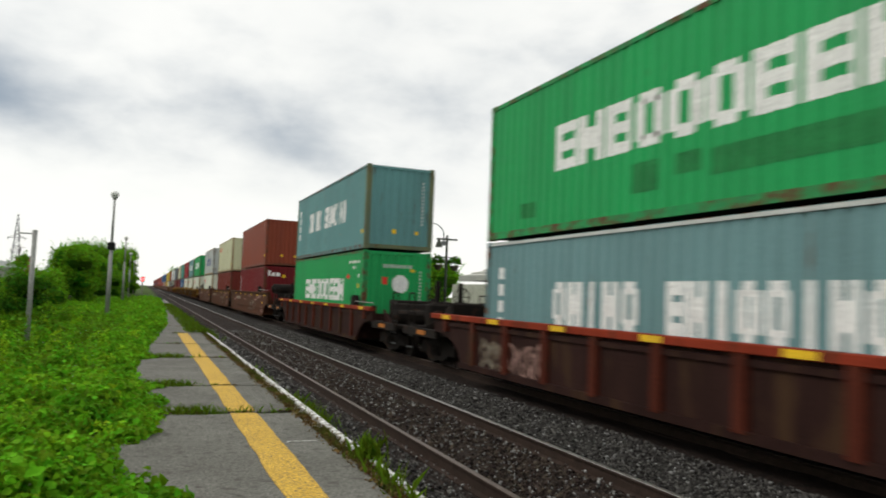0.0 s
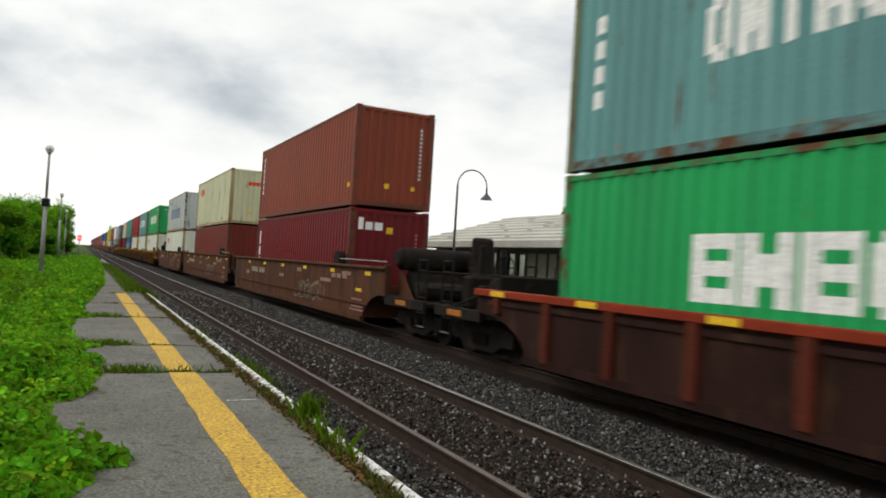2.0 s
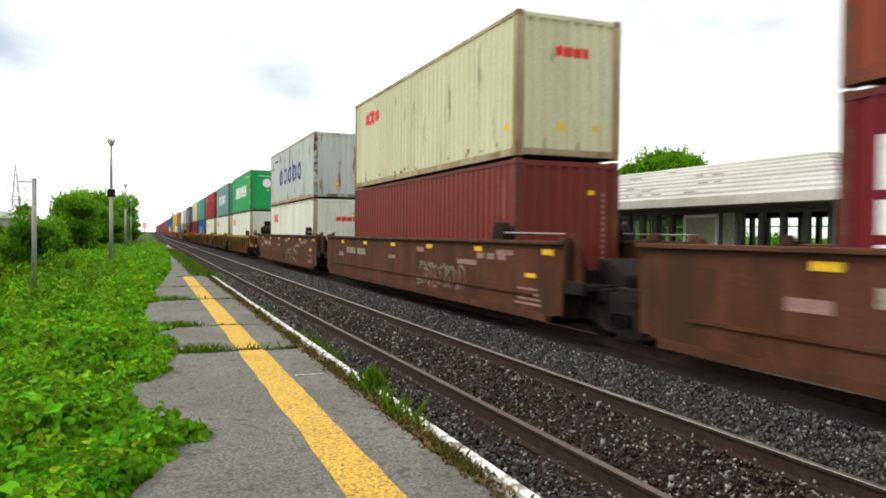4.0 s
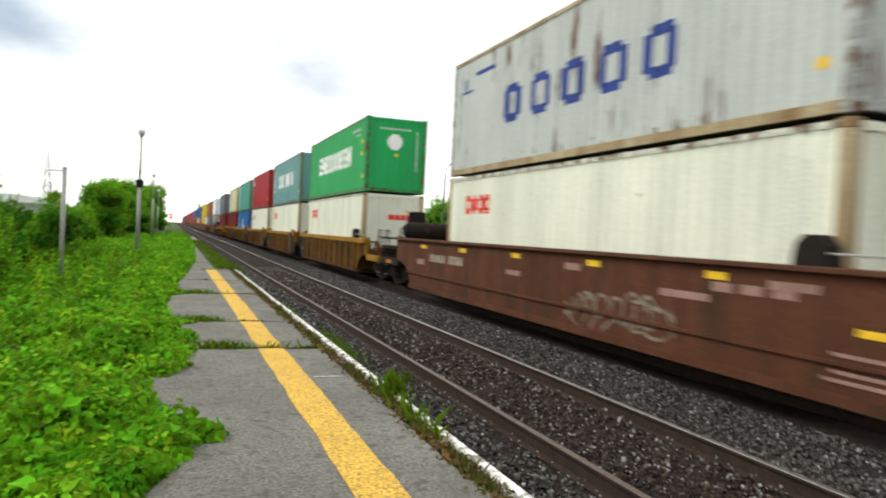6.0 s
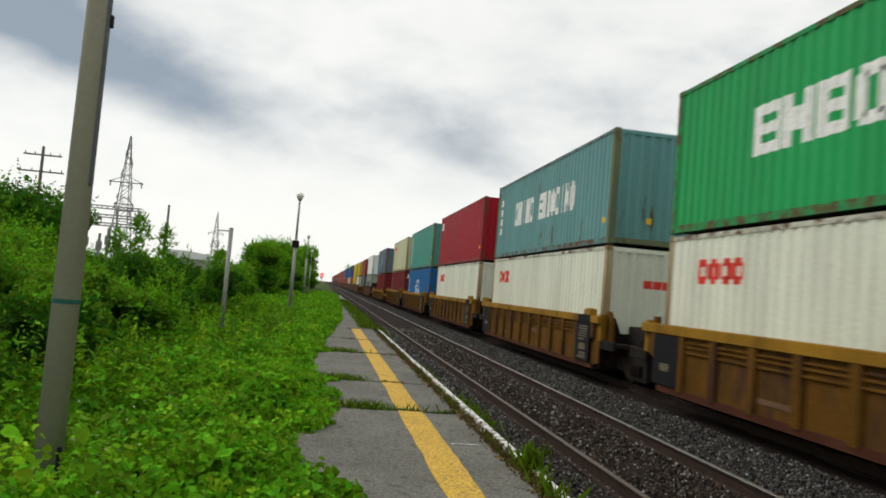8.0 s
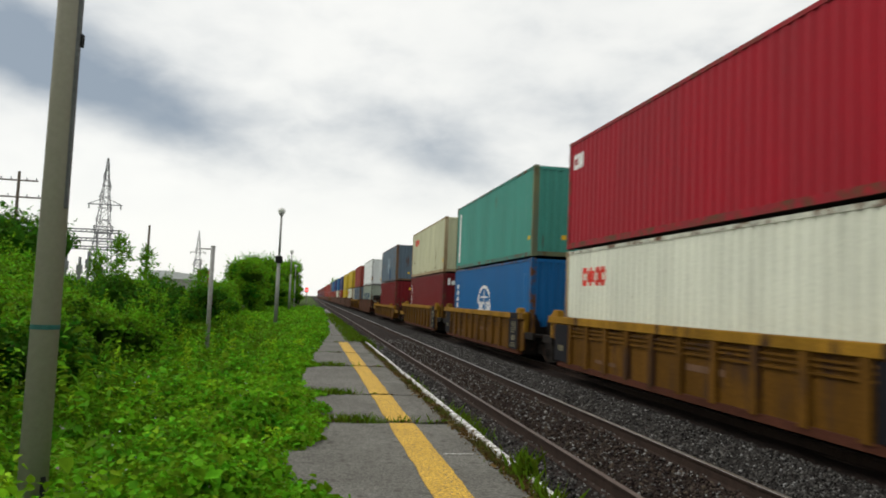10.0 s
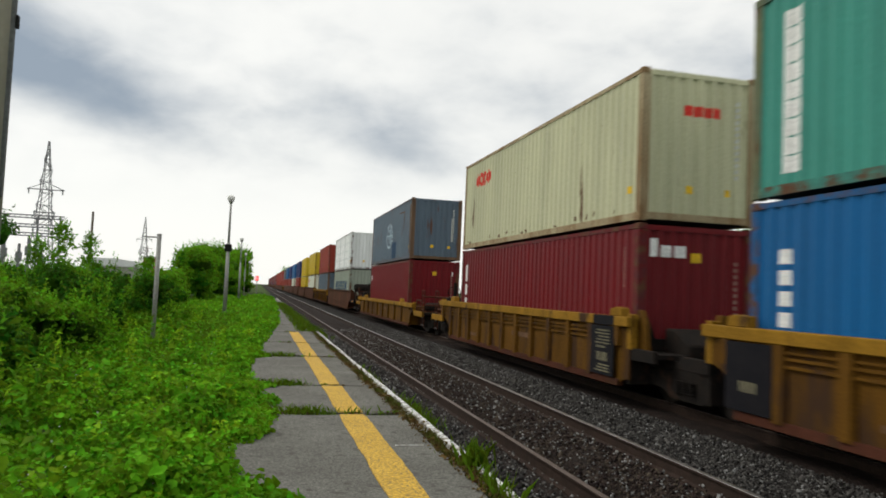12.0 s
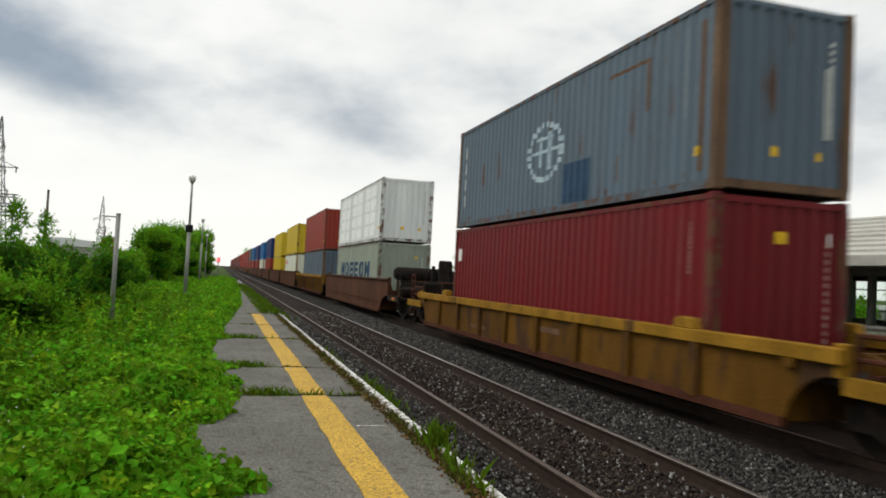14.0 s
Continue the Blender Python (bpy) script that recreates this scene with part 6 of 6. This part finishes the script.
def make_train():
    spec = [  # kind, well from, to, trucks, deck reaches
        ('red', -0.94, 15.66, (-1.64, 16.56), (2.2, 2.4)),
        ('red', 20.99, 37.39, (20.19, 37.99), (2.2, 1.9)),
        ('brown', 42.03, 60.73, (40.93, 61.78), (2.2, 0.6)),
        ('brown', 62.85, 80.25, (81.25,), (0.6, 0.6)),
        ('brown', 82.32, 99.92, (101.02,), (0.6, 2.0)),
        ('yellow', 103.89, 118.09, (103.19, 119.34), (1.7, 0.8)),
        ('yellow', 120.6, 133.4, (134.6,), (0.8, 0.8)),
        ('yellow', 135.55, 148.65, (149.95,), (0.8, 0.8)),
        ('yellow', 151.21, 164.31, (165.51,), (0.8, 0.8)),
        ('yellow', 166.67, 180.67, (181.27,), (0.8, 1.7)),
        ('yellow', 185.81, 203.41, (185.01, 204.11), (1.7, 1.8)),
        ('brown', 208.5, 226.5, (207.5, 227.5), (1.8, 0.6))]
    y = 228.4
    for k in range(30):
        last = k % 5 == 4
        spec.append(("brown" if k % 7 else "yellow", y, y + 17.3, (y + 18.3,), (0.6, 0.6)))
        y += 19.25
    for i, (kind, a, b, tr, ends) in enumerate(spec):
        word = {"red": "dark oxide-brown ribbed well car with a red top chord", "brown": "smooth-sided brown well car with scuffed paint",
                "yellow": "ribbed yellow well car, rusty and dirty"}[kind]
        t = well_car(kind, a, b, tr, ends, word, i < 12, 0.25 if i == 10 else 0.0)
        CARS.append(t)
        if kind == "red":
            car_decal(t, "reflector", "yellow", [(p, p + 0.45, 1.235, 1.325) for p in np.arange(-7.5, 7.5, 2.45)], "orange-yellow reflector strip", 1.592)
        if kind == "brown" and i < 6:
            car_decal(t, "reflector", "yellow", [(p, p + 0.38, 1.35, 1.45) for p in np.arange(-8.4, 8.6, 2.9)] + [(-7.8, -7.4, 0.92, 1.0)], "yellow reflector patch")
            graffiti(t, -4.4, -1.5, 0.42, 0.96, "spray", 3 + i)
            car_decal(t, "car_number", "chalk", [(p, p + 0.15, 1.02, 1.22) for p in np.arange(3.4, 5.6, 0.24) if abs(p - 4.36) > 0.1], "faded white car number")
            car_decal(t, "car_mark", "salmon", [(-5.2, -4.2, 1.05, 1.15), (-2.0, -1.5, 1.25, 1.37), (-6.9, -6.2, 1.3, 1.4), (0.3, 0.9, 1.0, 1.1), (6.2, 6.8, 0.9, 1.05)] + [(-8.0 + 0.05 * q, -7.0 - 0.1 * (q % 2), 0.42 + 0.09 * q, 0.46 + 0.09 * q) for q in range(4)] + [(-6.6 + 0.5 * q, -6.25 + 0.5 * q, 1.2, 1.32) for q in range(3)], "faded pale mark")
        if kind != "yellow" and i < 12:
            car_decal(t, "sill_reflector", "orange", [(q - 0.28, q + 0.28, 0.77, 0.88) for q, e in (((a - b) / 2 - 1.0, ends[0]), ((b - a) / 2 + 1.0, ends[1])) if e > 1.2], "orange reflector strip", 1.482)
        if i == 0:
            graffiti(t, 3.1, 4.4, 0.35, 0.9, "salmon", 9); graffiti(t, 4.6, 5.7, 0.35, 0.9, "spray", 10)
        if kind == "yellow" and 4 < i < 11:
            e0, e1 = (a - b) / 2, (b - a) / 2
            if i < 10:
                car_decal(t, "data_panel", "black", [(e0 + 0.45, e0 + 1.4, 0.36, 1.28)] * (i > 5) + [(e1 - 1.5, e1 - 0.55, 0.36, 1.28)] * (i < 9), "black data panel", 1.583)
                car_decal(t, "chord_band", "black", [(e0 + 0.45, e0 + 1.3, 1.302, 1.482)] * (i > 5), "black painted stretch of the chord", 1.592)
                car_decal(t, "data_row", "dim", [(e0 + 0.7 + 0.09 * q, e0 + 0.76 + 0.09 * q, 0.62, 0.78) for q in range(5)] * (i > 5) + [(e0 + 0.62 + 0.02 * (q % 2), e0 + 1.2 - 0.07 * (q % 3), 0.42 + 0.055 * q, 0.445 + 0.055 * q) for q in range(3)] * (i > 5) + [(e0 + 0.62, e0 + 1.2 - 0.06 * (q % 3), 0.94 + 0.06 * q, 0.965 + 0.06 * q) for q in range(5)] * (i > 5) + [(e0 + 0.8, e0 + 1.15, 0.86, 0.90)] * (i > 5) + [(e1 - 1.2 + 0.09 * q, e1 - 1.14 + 0.09 * q, 0.62, 0.76) for q in range(4)] * (i < 9), "", 1.588)
            car_decal(t, "scrawl", "rusty", [(-1.9, -0.7, 0.75, 0.86), (2.3, 3.4, 0.5, 0.58)], "faded dark scrawl", 1.503)
    G, R = "stacked containers", 0.36
    ys = [1.28, 23.15, 45.6, 65.12, 84.18, 105.7, 121.2, 136.2, 151.56, 166.95, 188.43, 212.0]
    pairs = [("green", "blue_grey"), ("teal_grey", "green"), ("rust_red", "maroon"), ("cream", "oxide_red"), ("light_grey", "white"), ("green", "white"), ("teal_grey", "white"),
             ("crimson", "white"), ("teal", "blue"), ("cream", "maroon"), ("slate", "maroon"), ("bright_white", "grey_green")]
    plain_words = {"green": "bright green", "blue_grey": "faded blue-grey", "teal_grey": "weathered blue-green", "rust_red": "rust-red", "oxide_red": "dull oxide-red", "maroon": "dark maroon", "cream": "stained cream",
                   "light_grey": "scuffed light grey", "white": "off-white", "crimson": "crimson red", "teal": "teal green", "blue": "bright blue", "slate": "worn slate blue",
                   "bright_white": "clean white", "grey_green": "dull grey-green", "yellow": "yellow", "red": "dull red", "navy": "navy blue", "orange_red": "bright orange-red"}
    rest = [("red", "slate"), ("yellow", "white"), ("yellow", "yellow"), ("navy", "red"), ("blue", "white"), ("navy", "red"), ("blue", "red"), ("slate", "red"), ("orange_red", "red"), ("red", "red"),
            ("orange_red", "orange_red"), ("red", "orange_red"), ("orange_red", "red")]
    k = 0
    while ys[-1] < 765:
        ys.append(230.9 + 19.25 * k)
        # filler pairs this far off take dark colours, standing in for shade
        pairs.append(rest[k] if k < len(rest) else [("slate", "maroon"), ("maroon", "rust_red"), ("rust_red", "navy"), ("maroon", "maroon"), ("red", "slate")][k % 5])
        k += 1
    for i, (y, (top, bot)) in enumerate(zip(ys, pairs)):
        near = i < 14
        posts = {"slate": RUSTY_POST, "teal_grey": OLIVE_POST, "teal": OLIVE_POST, "white": STAINED_POST, "cream": STAINED_POST}
        tb = container(plain_words[bot] + " corrugated container in the well of a freight car", bot, near, posts.get(bot), group=G)
        tt = container(plain_words[top] + " corrugated container stacked on another", top, near, posts.get(top), group=G)
        low = i == 0
        load(y, 0.33, tb); load(y, 0.33 + (H40 if not low else 2.591) + 0.04, tt)
        if low:
            tb.scale = (1, 1, 2.591 / H40)
        if near:
            if top == "green":
                letters(tt, "white", 2.72, 9.7, 1.12, 1.95, BOLD, 0.09)
                decal(tt, "end_badge", "white", disc(1.15, 1.96, 0.30), "round white badge", True)
                decal(tt, "end_text", "pale", [(0.55 + 0.14 * j, 0.65 + 0.14 * j, 2.42, 2.5) for j in range(9)], "", True)
                decal(tt, "repaint", "dark_green", [(1.4, 2.0, 0.35, 0.65), (5.0, 5.6, 0.44, 0.9), (6.0, 6.5, 0.6, 0.9), (6.7, 9.2, 0.5, 0.86)], "darker repainted patches") if i == 0 else None
                decal(tt, "number_row", "pale", [(9.7 + 0.14 * q, 9.8 + 0.14 * q, 2.42, 2.54) for q in range(11)] + [(10.4 + 0.14 * q, 10.5 + 0.14 * q, 2.2, 2.31) for q in range(5)])
                decal(tt, "yellow_sign", "yellow", [(11.3, 11.62, 1.88, 2.04), (11.3, 11.7, 1.42, 1.56)], "yellow warning signs")
            if bot == "green":
                letters(tb, "white", 2.72, 9.6, 1.12, 1.95, BOLD, 0.09)
                decal(tb, "end_badge", "white", disc(1.34, 1.78, 0.30), "round white badge", True)
                decal(tb, "end_text", "pale", [(0.7 + 0.12 * j, 0.78 + 0.12 * j, 2.32, 2.44) for j in range(9)], "", True)
                decal(tb, "red_sign", "red", [(0.68, 0.88, 1.75, 2.0)], "", True)
                decal(tb, "red_diamond", "red", [(10.2 - 0.19 * (1 - abs(q) / 5), 10.2 + 0.19 * (1 - abs(q) / 5), 2.0 + 0.038 * q - 0.019, 2.0 + 0.038 * q + 0.019) for q in range(-4, 5)], "red diamond sign")
                decal(tb, "number_row", "white", [(10.3 + 0.12 * q, 10.38 + 0.12 * q, 2.46, 2.56) for q in range(11)] + [(10.75 + 0.12 * q, 10.83 + 0.12 * q, 2.26, 2.36) for q in range(4)] + [(11.5, 11.65, 1.95, 2.1)])
                decal(tb, "yellow_sign", "yellow", [(11.5, 11.64, 1.6, 1.74)])
            for tc, name, base in ((tt, top, "teal_grey"), (tb, bot, "blue_grey")):
                if name == base:
                    letters(tc, "white", 2.75, 5.3, 1.1, 1.95, ("hole", "waist", "stem", "waist", "hole"), 0.14, 0.4, 0.25); letters(tc, "white", 5.85, 9.4, 1.1, 1.95, ("slots", "waist", "stem", "hole", "hole", "stem", "waist", "hole"), 0.14, 0.4, 0.25)
                    decal(tc, "column_text", "white", small_text(0.55, 0.9, 2.4, 4, 0.22))
            if bot == "white":
                letters(tb, "red", 1.15, 2.7, 1.95, 2.4, ("hole",) * 4, 0.08, 0.36, 0.31)
                decal(tb, "end_mark", "red", [(1.0 + 0.25 * j, 1.23 + 0.25 * j, 1.9, 2.1) for j in range(4)], "", True)
            if top == "cream":
                letters(tt, "red", 1.3, 2.8, 1.97, 2.4, ("hole",) * 4, 0.08, 0.36, 0.31)
                decal(tt, "end_mark", "red", [(0.9 + 0.2 * j, 1.08 + 0.2 * j, 2.05, 2.25) for j in range(4)], "", True)
            if top == "light_grey":
                letters(tt, "blue", 3.15, 9.6, 1.0, 1.82, ("hole",) * 5, 0.36, 0.28, 0.22)
                decal(tt, "corner_mark", "blue", [(0.55, 1.3, 2.02, 2.08), (0.75, 0.9, 2.1, 2.4), (1.4, 2.55, 2.36, 2.46)])
            if top == "slate":
                decal(tt, "round_emblem", "faint_blue", [(5.3 + 0.85 * (1 + math.cos(p)) - 0.09, 5.3 + 0.85 * (1 + math.cos(p)) + 0.09, 1.42 + 0.62 * math.sin(p) - 0.06, 1.42 + 0.62 * math.sin(p) + 0.06) for p in np.linspace(0, 6.1, 22)]
                      + [(5.5, 6.9, 1.4, 1.47), (5.7, 6.6, 1.7, 1.76), (5.85, 5.95, 1.1, 1.8), (6.35, 6.45, 1.0, 1.85)], "pale round emblem")
                decal(tt, "rust_run", "rusty", [(8.95, 10.35, 2.36, 2.42), (10.28, 10.36, 1.5, 2.36), (11.75, 11.82, 0.3, 2.6), (9.3, 9.36, 0.4, 0.9), (7.9, 7.95, 1.1, 1.5)], "rusty scrape on the panel")
                decal(tt, "patch", "navy_patch", [(7.15, 8.35, 0.16, 1.0)], "square dark blue patch")
                decal(tt, "column_text", "pale", small_text(0.5, 0.6, 2.5, 4, 0.2))
                decal(tt, "end_label", "pale", [(1.95, 2.06, 0.9, 2.0)], "", True)
            if top == "teal":
                decal(tt, "tall_label", "white", [(0.6, 0.95, 0.3 + 0.25 * q, 0.525 + 0.25 * q) for q in range(9)] + [(0.64, 0.72, 0.3, 2.5), (0.84, 0.91, 0.3, 2.5)], "tall white label strip")
            if bot == "blue":
                decal(tb, "round_emblem", "white", [(4.95 + 0.95 * (1 + math.cos(p)) - 0.09, 4.95 + 0.95 * (1 + math.cos(p)) + 0.09, 1.5 + 0.55 * math.sin(p) - 0.06, 1.5 + 0.55 * math.sin(p) + 0.06) for p in np.linspace(0, 3.14, 18)] + [(5.3, 6.5, 1.62, 1.68), (5.85, 5.95, 1.5, 1.95)], "white arched emblem")
                letters(tb, "white", 4.75, 7.05, 1.08, 1.48, ("hole",) * 5, 0.16, 0.27, 0.25)
                decal(tb, "column_text", "white", small_text(0.55, 0.9, 2.3, 5, 0.24))
            if bot == "maroon":
                decal(tb, "maker_mark", "white", [(0.45, 0.7, 1.85, 2.4), (0.45, 0.72, 1.4, 1.75), (0.45, 0.72, 0.95, 1.3)] if i != 10 else [(0.3, 0.62, 1.95, 2.3)], "white maker's mark")
                decal(tb, "end_mark", "white", [(0.25, 0.40, 2.28, 2.62), (0.46, 0.68, 2.28, 2.5), (0.74, 0.98, 2.28, 2.5)] if i != 10 else [(2.06, 2.13, 2.2, 2.4)], "", True)
            if top in ("rust_red", "crimson"):
                decal(tt, "maker_mark", "white", small_text(0.45, 1.0, 2.6, 7, 0.2)) if top == "rust_red" else letters(tt, "white", 0.3, 1.05, 2.1, 2.5, ("hole", "waist"), 0.1, 0.36, 0.3)
            if bot == "grey_green":
                letters(tb, "navy_patch", 1.6, 10.4, 1.2, 2.0, ("waist", "hole", "slots", "slots", "hole", "waist"), 0.2)
            for tc, name in ((tt, top), (tb, bot)):
                rs = random.Random(900 + 2 * i + (tc is tt))
                if name in ("cream", "light_grey", "white", "teal_grey", "slate"):
                    spots = []
                    for q in range({"cream": 26, "light_grey": 22, "white": 14}.get(name, 9)):
                        p, w, low_ = rs.uniform(0.3, 11.6), rs.uniform(0.012, 0.028), rs.random() < 0.8
                        z = 0.15 + rs.random() * 0.12 if low_ else rs.uniform(0.5, 2.3)
                        spots.append((p, p + (w * rs.uniform(1.5, 4) if low_ else w), z, z + (rs.uniform(0.03, 0.12) if low_ else rs.uniform(0.04, 0.14))))
                    decal(tc, "rust_stain", "rusty" if name in ("cream", "slate") else "grime", spots, "scattered rust stains")
            if i == 0:
                decal(tb, "top_strip", "pale", [(0.2, L40 - 0.2, 2.805, 2.865)], "pale top rail")
            if top == "bright_white":
                for g in range(24):
                    pa, pr = 1.0 + 3.6 * (g // 8) + 1.5 * (g % 2), (g // 2) % 4
                    decal(tt, "covering_panel", "bright", [(pa, pa + 1.2, 0.3 + 0.62 * pr, 0.8 + 0.62 * pr)])
            # small data marks near the corner post and on the end
            if i < 6:
                car = CARS[i]
                kk = y - car["train_y"]
                zc = {"red": 1.34, "brown": 1.60, "yellow": 1.48}[spec[i][0]]
                for xx in (-1.40, 1.40):
                    bm = bmesh.new(); prism(bm, [(0.0, zc), (0.5, zc), (0.46, zc + 0.24), (0.34, zc + 0.34), (0.14, zc + 0.34), (0.03, zc + 0.22)], 0, -0.10, 0.10)
                    ob = part("stop_block", bm, DARK, car); ob.location = (xx, kk - 0.05, 0)
                    bm = bmesh.new(); tube(bm, (0, kk, zc + 0.14), (0, (spec[i][1] - spec[i][2]) / 2, zc + 0.12), 0.014, 0.014, 6)
                    ob = part("cable", bm, GALV, car, "pale steel cable"); ob.location = (xx - 0.06, 0, 0)
            if 5 < i < 11:
                car = CARS[i]
                kk = y - car["train_y"]
                zc = 1.48 - (0.25 if i == 10 else 0)
                for xx in (-1.46, 1.46):
                    for yy in (kk + 0.15, kk + L40 - 0.2):
                        bm = bmesh.new(); prism(bm, [(-0.22, zc), (0.26, zc), (0.22, zc + 0.13), (0.05, zc + 0.17), (-0.18, zc + 0.15)], 0, -0.10, 0.08); bevelled(bm, 0.012)
                        ob = part("locating_bracket", bm, CHORD["yellow"], car); ob.location = (xx, yy, 0)
            col = "salmon" if bot in ("maroon", "oxide_red") else "pale"
            decal(tb, "data_text", col, small_text(L40 - 0.85, 1.25, 2.55, 18, 0.06) + small_text(L40 - 0.62, 1.7, 2.5, 11, 0.06))
            if top != "green":
                decal(tt, "data_text", "pale", small_text(L40 - 0.85, 1.2, 2.6, 19, 0.06))
            decal(tb, "end_data", col, [(2.02, 2.09, 0.5 + 0.12 * j, 0.57 + 0.12 * j) for j in range(15)], "", True)
            decal(tt, "end_data", "pale", [(2.0, 2.07, 0.9 + 0.12 * j, 0.97 + 0.12 * j) for j in range(13)], "", True)
            decal(tt, "warning_mark", "yellow", [(L40 - 0.55, L40 - 0.38, 0.54, 0.68)], "yellow warning mark")
            decal(tt, "end_warning", "yellow", [(0.95, 1.12, 0.56, 0.71), (1.78, 1.92, 0.56, 0.69)] if top != "green" else [(1.15, 1.3, 1.4, 1.52)], "", True)
            decal(tb, "end_warning", "yellow", [(1.12, 1.32, 2.2, 2.38), (1.0, 1.28, 0.4, 0.72)] if bot in ("maroon",) else [(1.7, 1.85, 2.2, 2.3)], "", True)


make_train()


def run(t):
    """How far the train has gone at t seconds."""
    return 13.408 * t - 0.03863 * t * t


def motions():
    times = [float(k) for k in range(15)]
    for t in CARS:
        walk(t, [(s, pose(X_TRAIN, t["train_y"] - run(s), 0)) for s in times])
    for t, y, z in BOXES:
        walk(t, [(s, pose(X_TRAIN, y - run(s), z)) for s in times])
    for ob, y in WHEELSETS:
        rows = []
        for k in range(14 * FPS + 1):
            s = k / FPS
            rows.append((s, Matrix.Translation((0, y, 0.42)) @ Matrix.Rotation(run(s) / 0.42, 4, "X")))
        walk(ob, rows)


motions()
